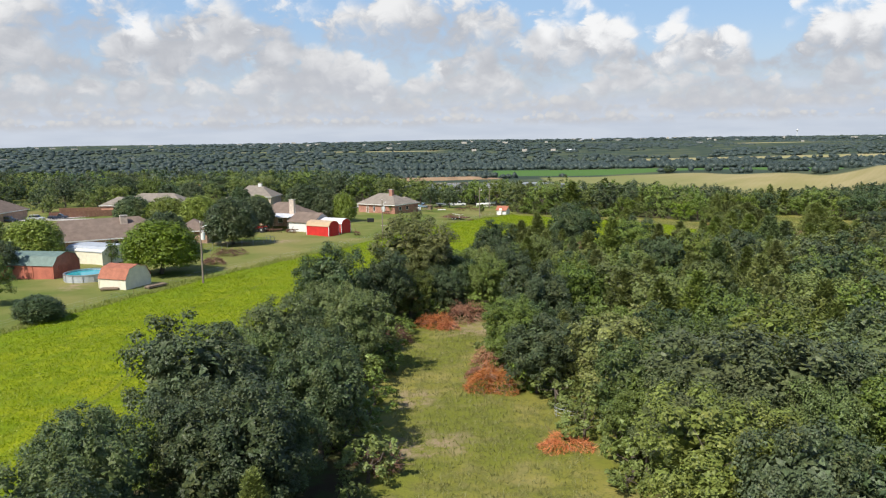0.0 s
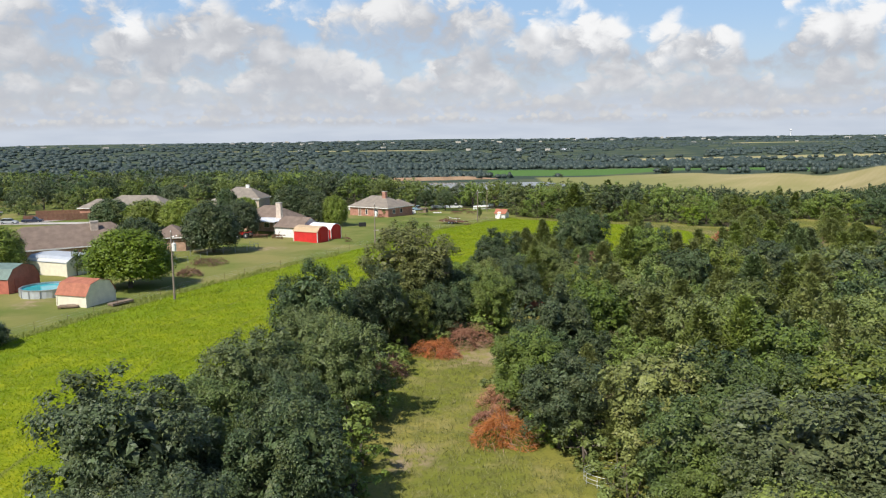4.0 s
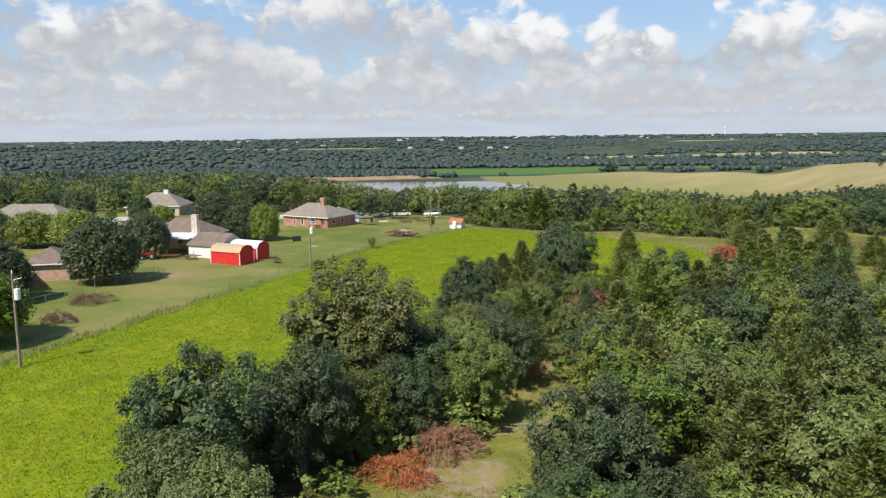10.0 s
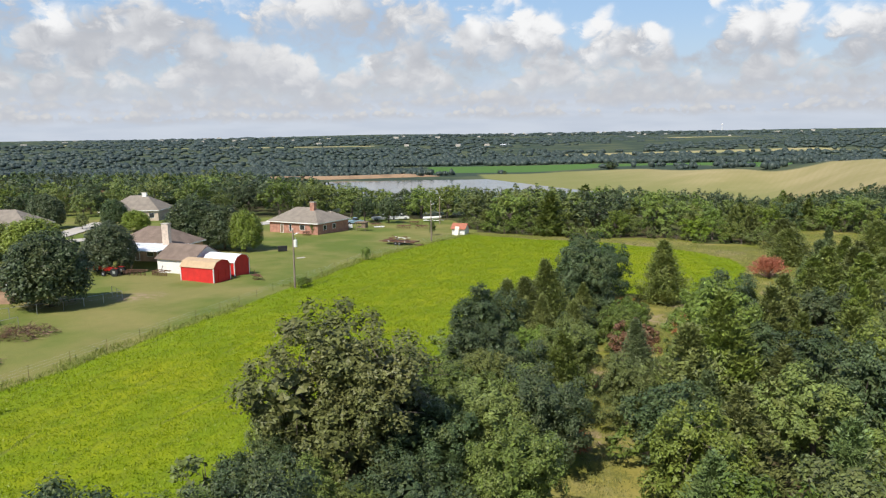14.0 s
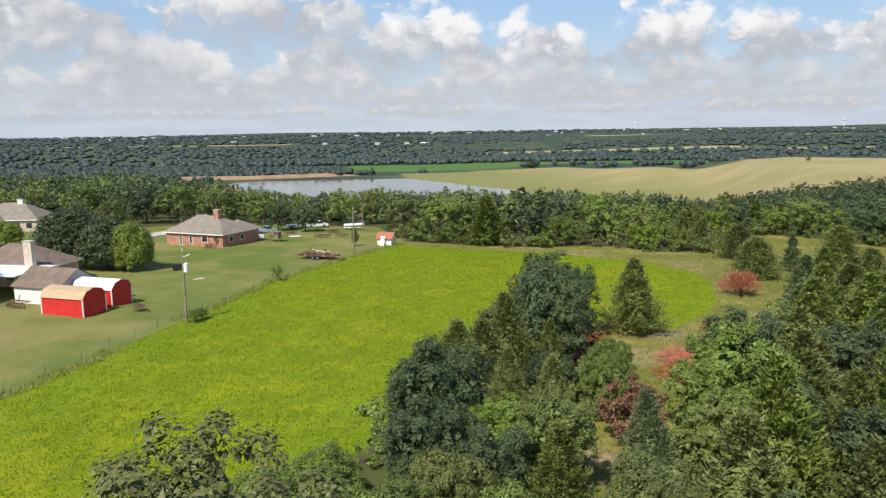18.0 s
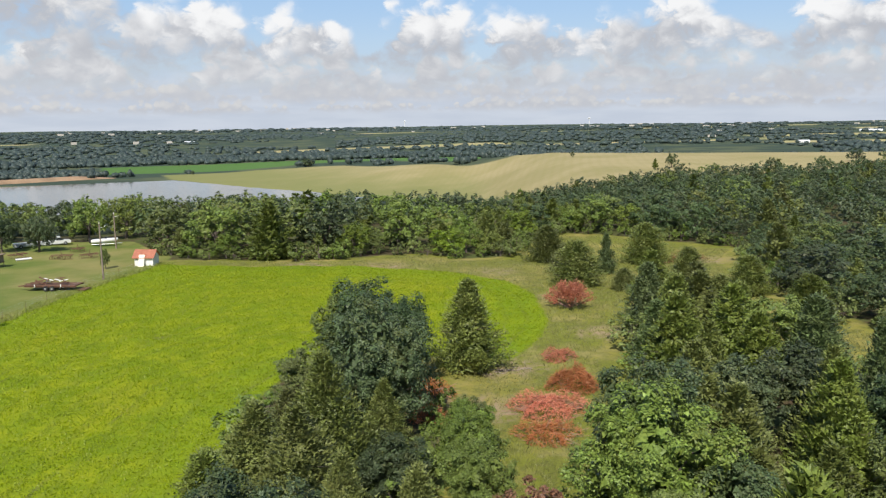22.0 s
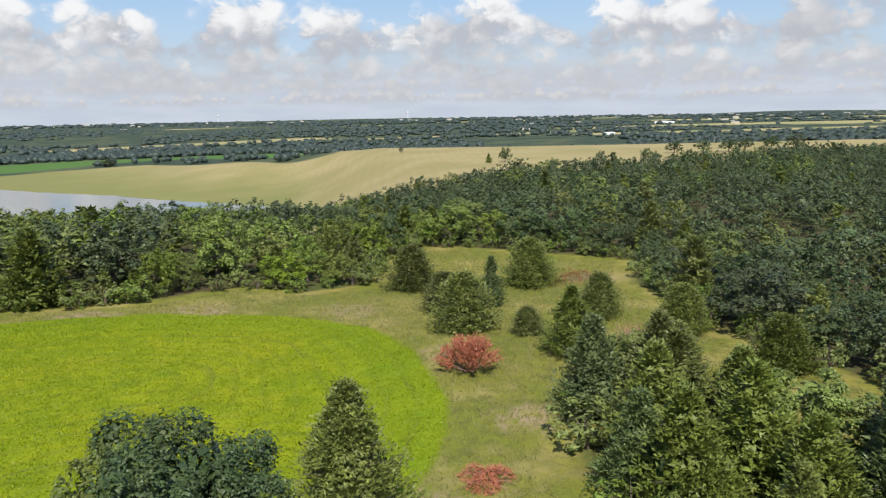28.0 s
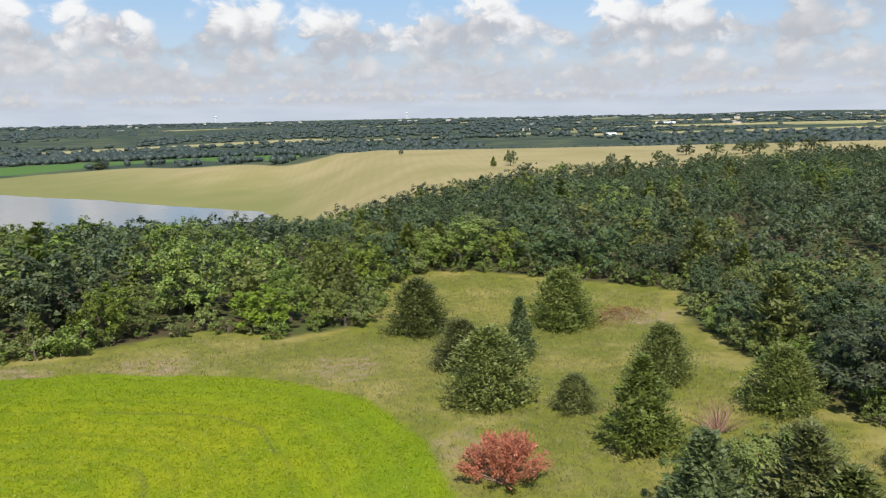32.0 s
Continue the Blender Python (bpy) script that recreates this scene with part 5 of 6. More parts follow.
# the house behind the pool and its wing beside the big round tree
house(-76.0, 119.5, 31, [(0, 0, 25.0, 10.5), (17.0, -2.5, 9.5, 9.0)], 2.7, BRICK_TAN, SHINGLE, "long tan brick house with a brown shingle roof behind the pool", windows=[("front", 3.0, 1.5, 0.9, 2.1), ("front", 12.5, 0.9, 0.4, 2.2), ("front", 14.2, 0.9, 0.4, 2.2)], doors=[("front", 9.0, 1.0)], stacks=[(16.0, 3.2, 6.6, STONE)], vents=3)
house(-57.0, 140.5, 8, [(0, 0, 6.5, 7.5)], 2.7, BRICK_TAN, SHINGLE, "small tan brick wing with a brown pyramid roof", windows=[("right", 2.5, 1.0, 0.9, 2.0)])
# the house with the stone chimney behind the carport
house(-51.0, 181.8, -20, [(0, 0, 13.0, 9.5)], 2.7, BRICK_TAN, SHINGLE, "brown-roofed house with a tall stone chimney behind the carport", windows=[("front", 2.0, 1.5, 0.9, 2.1), ("front", 7.5, 1.5, 0.9, 2.1)], doors=[("front", 5.0, 1.0)], stacks=[(11.6, -0.9, 7.0, STONE)], vents=1)
# across the street
house(-80.0, 262.5, -8, [(0, 0, 15.5, 10.5), (0.5, -3.5, 7.0, 7.0)], 3.0, STONE, SHINGLE_TAN, "pale stone house with a tall tan hipped roof across the street", windows=[("front", 10.0, 1.6, 0.8, 2.3), ("front", 12.8, 1.6, 0.8, 2.3)], doors=[("front", 8.3, 1.1)], rise=0.46, stacks=[(9.0, 4.6, 7.6, WHITE)])
house(-104.5, 222.0, -6, [(0, 0, 22.0, 11.0), (-7.0, 3.0, 9.0, 7.5)], 2.8, BRICK, SHINGLE_TAN, "wide brick house with a tan hipped roof beyond the hedge", windows=[("front", 3.0, 1.6, 0.9, 2.2), ("front", 17.0, 1.6, 0.9, 2.2)], doors=[("front", 10.0, 1.0)], vents=2)
house(-152.0, 200.0, -4, [(0, 0, 24.0, 13.0)], 2.8, BRICK_TAN, SHINGLE, "brown-roofed house at the edge of the estate", windows=[("front", 4.0, 1.6, 0.9, 2.2)])
house(-190.0, 262.0, 12, [(0, 0, 20.0, 12.0)], 3.0, WHITE, SHINGLE_TAN, "white house far back among the trees", windows=[("front", 4.0, 1.6, 0.9, 2.2)])
house(-118.0, 330.0, 0, [(0, 0, 18.0, 11.0)], 3.0, BRICK, RUST_METAL, "house with a rust-red roof among the far trees")

gambrel_shed("barn_shed", -32.6, 158.2, -29.3, 6.5, 3.8, 2.35, 1.0, RED_BOARD, TAN_METAL, WHITE, "red barn-roofed shed with a tan metal roof", doors=[("right", 1.0, 1.6, 1.9)])
gambrel_shed("barn_shed", -30.2, 163.4, -29.3, 6.2, 3.6, 2.45, 0.95, RED_BOARD, WHITE_METAL, WHITE, "bright red barn-roofed shed with a white metal roof", doors=[("front", 4.6, 1.2, 1.9)])
gambrel_shed("coop", -49.1, 87.8, -19.0, 4.7, 5.0, 1.6, 1.65, CREAM, RUST_METAL, CREAM, "cream shed with a rust-red barn roof by the fence", bend=0.74)
gambrel_shed("barn_shed", -70.0, 97.2, -11.0, 10.8, 6.0, 2.3, 1.6, BRICK_RED_BOARD, GREEN_METAL, BRICK_RED_BOARD, "faded red barn shed with a green metal roof", doors=[("front", 5.4, 1.9, 2.0), ("right", 1.2, 2.0, 2.0)])
gambrel_shed("metal_shed", -67.0, 114.0, -24.0, 9.0, 6.5, 2.4, 0.7, CREAM, GREY_METAL, CREAM, "cream metal shed with a rounded grey roof", bend=0.8)


def gable_shed(name, x, y, turn, L, D, h, rise, wall, roof, label, door=None):
    ob = thing(name, pose(x, y, ground_z(x, y), 0, 0, turn), label, "shed")
    part("wall", prism([(0, -0.6), (D, -0.6), (D, h), (D / 2, h + rise), (0, h)], 0, L), wall, ob)
    s = rise / (D / 2)
    part("roof", shell([(-0.35, h - 0.35 * s + 0.1), (D / 2, h + rise + 0.1), (D + 0.35, h - 0.35 * s + 0.1)], -0.3, L + 0.3, 0.09), roof, ob)
    if door:
        d = part("door", boxed(((door[0], -0.05, 0), (door[0] + door[1], -0.005, door[2]))), WHITE, ob)
        part("door_handle", boxed(((door[0] + 0.1, -0.1, 1.0), (door[0] + 0.2, -0.052, 1.1))), STEEL, d)
    return ob


gable_shed("garage", -38.4, 166.2, -29.3, 7.5, 7.0, 2.5, 1.9, WHITE, SHINGLE, "white garage with a brown gable roof beside the sheds", (4.4, 0.9, 2.0))
pump = gable_shed("pump_house", 15.0, 214.8, -30, 3.2, 2.4, 1.6, 0.95, WHITE, RUST_METAL, "small white pump house with a red roof by the field", None)
part("lean_to", prism([(-0.9, 0), (-0.85, 0), (-0.02, 1.9), (-0.02, 1.95), (-0.1, 1.95)], 0.9, 1.9), CREAM, pump, "pale upright panel")


def carport(x, y, turn, L, D, h):
    ob = thing("carport", pose(x, y, ground_z(x, y), 0, 0, turn), "open carport with a flat white metal roof", "carport")
    part("roof", boxed(((-0.3, -0.3, h), (L + 0.3, D + 0.3, h + 0.16))), WHITE_METAL, ob)
    for px in (0.0, L / 2, L - 0.12):
        for py in (0.0, D - 0.12):
            part("post", boxed(((px, py, -0.5), (px + 0.12, py + 0.12, h))), STEEL, ob)
    part("back_panel", boxed(((0.2, D - 0.3, 0), (L - 0.2, D - 0.22, h - 0.3))), PAINT["pale_blue"], ob)
    for i in range(7):
        part("rib", boxed(((0.1 + i * L / 7, -0.28, h + 0.162), (0.2 + i * L / 7, D + 0.28, h + 0.2))), WHITE_METAL, ob)
    return ob


carport(-50.0, 174.0, -22, 11.5, 8.0, 3.0)


def pool(x, y, r, h):
    """A frame pool above the ground."""
    ob = thing("swimming_pool", pose(x, y, ground_z(x, y)), "round frame pool with turquoise water and a pale wall", "pool")
    n = 28
    for name, r0, r1, z0, z1, mat in (("wall", r - 0.08, r, 0.0, h, GREY_METAL), ("rim", r - 0.14, r + 0.08, h, h + 0.09, STEEL)):
        bm = bmesh.new()
        ring = [[bm.verts.new((math.cos(2 * math.pi * i / n) * q, math.sin(2 * math.pi * i / n) * q, z)) for i in range(n)] for q, z in ((r1, z0), (r1, z1), (r0, z1), (r0, z0))]
        for a, b in zip(ring, ring[1:] + ring[:1]):
            for i in range(n):
                bm.faces.new((a[i], a[(i + 1) % n], b[(i + 1) % n], b[i]))
        bmesh.ops.recalc_face_normals(bm, faces=bm.faces)
        part(name, bm, mat, ob, smooth=False)
    bm = bmesh.new()
    bmesh.ops.create_circle(bm, cap_ends=True, segments=n, radius=r - 0.1)
    bmesh.ops.translate(bm, vec=(0, 0, h - 0.16), verts=bm.verts)
    part("water", bm, POOL_WATER, ob, "turquoise water")
    for i in range(14):
        a = 2 * math.pi * i / 14
        p = part("post", boxed(((-0.05, -0.04, 0), (0.05, 0.04, h + 0.05))), STEEL, ob)
        p.matrix_basis = pose(math.cos(a) * (r + 0.06), math.sin(a) * (r + 0.06), 0, 0, 0, math.degrees(a))
    return ob


pool(-54.2, 95.2, 3.3, 1.15)


# ---- poles, fences ----
def tube_part(name, pieces, mat, parent, label="", n=7):
    ob = new(name, tubes(name, pieces, mat, n))
    ob.parent = parent
    if label:
        ob["label"] = label
    return ob


def utility_pole(x, y, H, label, transformer=True):
    ob = thing("utility_pole", pose(x, y, ground_z(x, y)), label, "utility pole", "utility poles")
    tube_part("pole", [((0, 0, -0.5), (0.05, 0, H), 0.16, 0.10)], POLE_WOOD, ob)
    tube_part("bracket", [((0, 0, H - 0.7), (0.9, 0, H - 0.45), 0.035, 0.03)], STEEL, ob)
    tube_part("insulator", [((0.05, 0, H), (0.05, 0, H + 0.28), 0.06, 0.04)], WHITE, ob)
    if transformer:
        t = tube_part("transformer", [((0.36, 0, H - 2.5), (0.36, 0, H - 1.5), 0.27, 0.27), ((0.36, 0, H - 1.5), (0.36, 0, H - 1.42), 0.27, 0.05)], WHITE, ob, "pale grey transformer can", 10)
        tube_part("bushing", [((0.36, 0, H - 1.42), (0.36, 0, H - 1.15), 0.05, 0.03)], STEEL, t)
    return ob


utility_pole(-35.6, 92.0, 9.0, "wooden utility pole with a transformer at the crop's edge")
utility_pole(-14.1, 149.5, 8.6, "wooden utility pole with a transformer beside shrubs")
utility_pole(9.4, 203.5, 8.6, "plain wooden utility pole near the flatbed trailer", False)
utility_pole(14.0, 240.0, 7.0, "wooden lamp pole at the edge of the wood", False)


def wire_fence(points, gap, H, label, mat, wires, name="wire_fence", post=0.03):
    x0, y0 = points[0]
    ob = thing(name, pose(x0, y0, ground_z(x0, y0)), label, "fence")
    z00 = ground_z(x0, y0)
    tops = []
    for (ax, ay), (bx, by) in zip(points, points[1:]):
        n = max(1, round(math.hypot(bx - ax, by - ay) / gap))
        for i in range(n + 1):
            px, py = ax + (bx - ax) * i / n, ay + (by - ay) * i / n
            tops.append((px - x0, py - y0, ground_z(px, py) - z00))
    for p in tops:
        tube_part("post", [((p[0], p[1], p[2] - 0.3), (p[0], p[1], p[2] + H), post, post)], mat, ob, n=4)
    for k in wires:
        tube_part("wire", [((a[0], a[1], a[2] + H * k), (b[0], b[1], b[2] + H * k), 0.006 if k < 0.97 else post * 0.6, 0.006 if k < 0.97 else post * 0.6) for a, b in zip(tops, tops[1:]) if a != b], STEEL, ob, n=3)
    return ob


wire_fence([(-50, 55), (-43, 78), (-37, 98), (-27.6, 120.8), (-21.8, 134.3), (-17, 147.4), (-11.2, 161.4), (-5.5, 176), (4, 193.5), (17, 214)], 4.5, 1.15, "sagging wire fence between lawn and crop", RUST, (0.45, 0.7, 0.93), post=0.018)
wire_fence([(-54, 112), (-49, 117.5), (-43.5, 128.0)], 3.0, 1.2, "pale chain-link fence in the yard's shade", STEEL, (0.5, 0.98), "chain_link_fence", 0.04)
wire_fence([(-49.5, 131.5), (-42, 137.0), (-36.8, 143.5), (-39.5, 147.5)], 3.0, 1.2, "pale chain-link fence round the shaded yard", STEEL, (0.5, 0.98), "chain_link_fence", 0.04)


def board_fence(x, y, turn, L, H, label):
    ob = thing("board_fence", pose(x, y, ground_z(x, y), 0, 0, turn), label, "fence")
    n = int(L / 1.2)
    for i in range(n):
        part("board", boxed(((i * 1.2, 0, 0), (i * 1.2 + 1.17, 0.05, H + 0.03 * (i % 3)))), FENCE_BROWN, ob)
    for i in range(n // 2 + 1):
        part("post", boxed(((i * 2.4 - 0.06, 0.055, -0.3), (i * 2.4 + 0.06, 0.16, H))), WOOD, ob)


board_fence(-121.0, 212.0, 22, 18.0, 1.8, "brown wooden board fence beside the parked cars")
board_fence(-128.0, 232.0, 8, 22.0, 1.8, "brown wooden board fence behind the garden trees")


def slab(name, pts, label, mat, category, width=4.0):
    """A strip of paving along a line of points, a hand above the ground."""
    vs, fs = [], []
    for i, (x, y) in enumerate(pts):
        a, b = pts[max(0, i - 1)], pts[min(len(pts) - 1, i + 1)]
        dx, dy = b[0] - a[0], b[1] - a[1]
        L = math.hypot(dx, dy)
        for s in (-1, 1):
            px, py = x - dy / L * width / 2 * s, y + dx / L * width / 2 * s
            vs.append((px, py, ground_z(px, py) + 0.14))
        if i:
            fs.append((2 * i - 2, 2 * i - 1, 2 * i + 1, 2 * i))
    tagged(new(name, np_mesh(name, vs, fs, mat)), label, category, kind="structure")


slab("road", [(-190, 208), (-160, 207), (-130, 206), (-100, 205), (-80, 206), (-60, 222), (-40, 236), (-30, 252), (-28, 300)], "pale concrete street of the estate", CONCRETE, "road", 6.0)
slab("driveway", [(-80, 206), (-78, 225), (-79, 258)], "pale concrete driveway to the stone house", CONCRETE, "driveway", 6.0)
slab("driveway", [(-120, 206), (-116, 214), (-112, 221)], "pale concrete driveway with parked cars", CONCRETE, "driveway", 7.0)


# ---- brush heaps ----
def brush_heap(x, y, r, h, label, colour="red", sprays=650, twigs=60, seed=1, stretch=1.0, turn=0.0):
    """A heap of cut boughs: bare branches sticking out and dead foliage hanging over them."""
    rng = np.random.default_rng(seed)
    sprays = int(sprays * 3.4)
    ob = thing("brush_heap", pose(x, y, ground_z(x, y), 0, 0, turn), label, "brush heap", "brush heaps")
    pieces = []
    for i in range(twigs):
        a, q = rng.uniform(0, 2 * np.pi), r * np.sqrt(rng.uniform(0, 1))
        z = h * (1 - (q / r) ** 2) * rng.uniform(0.5, 1.0)
        p = np.array([np.cos(a) * q * stretch, np.sin(a) * q, z])
        b = a + rng.normal(0, 0.8)
        L = rng.uniform(0.5, 1.5) * min(1.0, r / 1.8)
        tip = p + np.array([np.cos(b) * L, np.sin(b) * L, rng.uniform(-0.35, 0.45) * L])
        tip[2] = max(tip[2], 0.05)
        pieces.append((p, tip, 0.026, 0.007))
    tagged(tube_part("tangle", pieces, TWIG, ob, "bare cut branches", 3), kind="stuff")
    a, q = rng.uniform(0, 2 * np.pi, sprays), r * np.sqrt(rng.uniform(0, 1, sprays))
    lumps = 1 + 0.22 * np.sin(3 * a + seed) + 0.15 * np.sin(5 * a + 2 * seed)
    z = h * np.clip(1 - (q / r) ** 3, 0, 1) * rng.uniform(0.7, 1.1, sprays) * lumps
    at = np.stack([np.cos(a) * q * lumps * stretch, np.sin(a) * q * lumps, z + 0.05], 1)
    out = np.stack([np.cos(a), np.sin(a), rng.normal(-0.15, 0.35, sprays)], 1)
    v, f = leaf_tris(rng, at, out, 0.40, 0.05, 0.6, along=True)
    v[:, 2] = np.maximum(v[:, 2], 0.0)
    me = np_mesh("dead_foliage", v, f, LEAF[colour])
    p = new("dead_foliage", me)
    p.parent = ob
    return ob


HEAPS = [
    (4.3, 43.6, 2.2, 1.5, "heap of red-brown dead cedar boughs beside the clearing", "red", 900, 110, 1.0, 0), (3.9, 47.6, 1.5, 0.7, "low strip of orange dead cedar twigs", "heap", 450, 30, 1.0, 0), (4.6, 51.0, 1.4, 1.5, "dead rust-brown boughs hanging at the wood's edge", "heap", 450, 40, 1.0, 0),
    (-0.8, 66.5, 1.7, 1.2, "heap of red dead boughs at the clearing's end", "red", 700, 70, 1.2, 20), (2.4, 70.0, 2.1, 1.7, "rounded heap of rust-brown dead twigs", "heap", 1000, 60, 1.2, -10), (0.5, 65.6, 1.2, 0.7, "low red heap of cut cedar", "red", 300, 30, 1.0, 0),
    (8.6, 29.6, 1.5, 0.45, "flat patch of orange dead cedar needles", "red", 420, 25, 1.2, 0), (-4.8, 59.5, 1.6, 1.2, "red-brown heap in the grove's shade", "brush", 420, 40, 1.0, 0), (-3.4, 26.0, 1.3, 0.9, "red-brown heap under the grove's edge", "brush", 350, 40, 1.0, 0),
]
FAR_HEAPS = [
    (42.6, 129.0, 2.0, 1.4, "dense heap of orange-red cedar boughs beside green cedars", "red", 1300, 40, 1.0, 0), (36.8, 124.4, 2.2, 1.2, "wide heap of red cedar boughs with bare branches", "red", 1200, 140, 1.25, -30), (33.2, 119.6, 1.8, 0.9, "low heap of red cedar boughs in the grass", "red", 600, 60, 1.2, 0), (46.6, 136.8, 1.4, 0.8, "small heap of red cedar twigs", "red", 420, 40, 1.1, 0),
    (29.6, 131.6, 1.9, 1.3, "red-brown heap beneath the big oak", "red", 520, 110, 1.0, 40), (27.6, 127.0, 1.5, 0.7, "low orange heap of dead twigs by the trail", "red", 380, 30, 1.0, 0), (11.8, 87.5, 1.2, 0.6, "small orange heap on the trail", "red", 300, 25, 1.0, 0), (16.2, 100.5, 1.1, 0.5, "small orange heap on the trail", "red", 260, 20, 1.0, 0),
    (-40.7, 122.8, 2.2, 1.1, "brown brush heap on the mown lawn", "brush", 500, 120, 1.3, 20), (-40.2, 111.8, 1.7, 1.0, "brown brush heap on the mown lawn", "brush", 420, 100, 1.1, 0),
    (101.5, 175.5, 2.6, 1.3, "dark brown brush heap in the far glade", "rust", 500, 60, 1.5, 0),
]
for i, (x, y, r, h, label, colour, sprays, twigs, stretch, turn) in enumerate(HEAPS + FAR_HEAPS):
    brush_heap(x, y, r, h, label, colour, sprays, twigs, i + 3, stretch, turn)


def dead_bush(x, y, H, label, colour, seed, leaves=700):
    """A standing dead cedar: fan of bare grey branches with red tips."""
    rng = np.random.default_rng(seed)
    ob = thing("dead_cedar", pose(x, y, ground_z(x, y)), label, "dead tree")
    pieces, at, out = [], [], []
    for i in range(46):
        a, e = rng.uniform(0, 2 * np.pi), rng.uniform(0.35, 1.35)
        d = np.array([np.cos(a) * np.cos(e), np.sin(a) * np.cos(e), np.sin(e)])
        mid, tip = d * H * 0.5, d * H * rng.uniform(0.75, 1.05) + (0, 0, 0.1)
        pieces += [((0, 0, 0.0), mid, 0.05, 0.03), (mid, tip, 0.03, 0.008)]
        for k in range(leaves // 46):
            t = rng.uniform(0.55, 1.05)
            at.append(d * H * t + rng.normal(0, 0.16, 3))
            out.append(d)
    tagged(tube_part("tangle", pieces, TWIG, ob, "bare grey branches", 4), kind="stuff")
    if at:
        v, f = leaf_tris(rng, np.array(at), np.array(out), 0.30, 0.10, 0.5, along=True)
        p = new("dead_foliage", np_mesh("dead_foliage", v, f, LEAF[colour]))
        p.parent = ob
    return ob


dead_bush(59.6, 152.6, 3.1, "fallen dead cedar with red needles in the meadow", "red", 31, 5200)
dead_bush(76.3, 147.5, 2.6, "bare grey dead bush between green cedars", "rust", 33, 60)
dead_bush(23.0, 23.0, 6.0, "bleached bare dead tree among the bushes", "rust", 35, 0)


def bale_ring(x, y, r, h):
    ob = thing("bale_feeder_ring", pose(x, y, ground_z(x, y)), "pale tubular bale ring in the long grass", "feeder")
    n = 18
    for z in (0.1, h * 0.55, h):
        pts = [(math.cos(2 * math.pi * i / n) * r, math.sin(2 * math.pi * i / n) * r, z + 0.08 * math.sin(i * 0.7)) for i in range(n + 1)]
        tube_part("hoop", [(a, b, 0.013, 0.013) for a, b in zip(pts, pts[1:])], GREY_METAL, ob, n=5)
    for i in range(9):
        a = 2 * math.pi * i / 9
        tube_part("upright", [((math.cos(a) * r, math.sin(a) * r, 0.0), (math.cos(a) * r, math.sin(a) * r, h), 0.016, 0.016)], GREY_METAL, ob, n=5)


bale_ring(10.0, 36.6, 1.2, 0.65)


# ---- vehicles and yard things ----
def wheel(parent, x, y, r, w=0.22):
    t = tube_part("wheel", [((x, y - w / 2, r), (x, y + w / 2, r), r, r)], BLACK, parent, "black tyre", 12)
    bm = bmesh.new()
    for s in (-1, 1):
        g = bmesh.ops.create_circle(bm, cap_ends=True, segments=12, radius=r)["verts"]
        bmesh.ops.rotate(bm, verts=g, cent=(0, 0, 0), matrix=Matrix.Rotation(radians(90), 3, "X"))
        bmesh.ops.translate(bm, verts=g, vec=(x, y + s * w / 2, r))
    part("tyre_side", bm, BLACK, t)
    part("rim", boxed(((x - r * 0.5, y - w / 2 - 0.02, r * 0.5), (x + r * 0.5, y + w / 2 + 0.02, r * 1.5)), bevel=r * 0.2), STEEL, t)


def car(x, y, turn, paint, label, pickup=False):
    ob = thing("pickup_truck" if pickup else "car", pose(x, y, ground_z(x, y), 0, 0, turn), label, "truck" if pickup else "car")
    L, W = (5.4, 1.9) if pickup else (4.6, 1.8)
    side = [(-L / 2, 0.35), (L / 2, 0.35), (L / 2, 0.85), (L * 0.26, 1.02), (-L / 2, 1.0)]
    bm = prism([(-p[0], p[1]) for p in side], -W / 2, W / 2)
    bmesh.ops.rotate(bm, verts=bm.verts, cent=(0, 0, 0), matrix=Matrix.Rotation(radians(90), 3, "Z"))
    part("body", bm, PAINT[paint], ob)
    a, b = (0.0, 1.5) if pickup else (-1.9, 1.2)
    cab = [(a, 1.0), (b, 1.0), (b - 0.65, 1.62), (a + 0.35, 1.62)]
    bm = prism([(-p[0], p[1]) for p in cab], -W / 2 + 0.1, W / 2 - 0.1)
    bmesh.ops.rotate(bm, verts=bm.verts, cent=(0, 0, 0), matrix=Matrix.Rotation(radians(90), 3, "Z"))
    part("windows", bm, GLASS, ob)
    part("roof", boxed(((a + 0.3, -W / 2 + 0.12, 1.6), (b - 0.6, W / 2 - 0.12, 1.68)), bevel=0.03), PAINT[paint], ob)
    for wx in (-L * 0.3, L * 0.31):
        for wy in (-W / 2 + 0.08, W / 2 - 0.08):
            wheel(ob, wx, wy, 0.36)
    for wy in (-0.7, 0.5):
        part("headlight", boxed(((L / 2 - 0.02, wy, 0.66), (L / 2 + 0.02, wy + 0.25, 0.8))), WHITE, ob)
        part("tail_light", boxed(((-L / 2 - 0.02, wy, 0.7), (-L / 2 + 0.02, wy + 0.2, 0.9))), PAINT["red"], ob)
    return ob


car(-50.0, 169.8, -20, "red", "red car parked at the carport's edge")
car(-117.0, 209.5, 12, "navy", "dark pickup truck parked on the driveway", True)
car(-121.5, 205.5, 5, "silver", "silver car parked on the driveway")
car(-127.0, 201.0, 8, "navy", "dark car parked under the trees")
car(-9.0, 243.0, 30, "pale_blue", "pale blue pickup truck behind the brick house", True)
car(-74.0, 214.0, 80, "white", "white car on the driveway")
car(3.5, 253.0, 8, "white", "white pickup truck in front of the wood", True)
car(-1.5, 252.0, 14, "silver", "grey pickup truck in front of the wood", True)


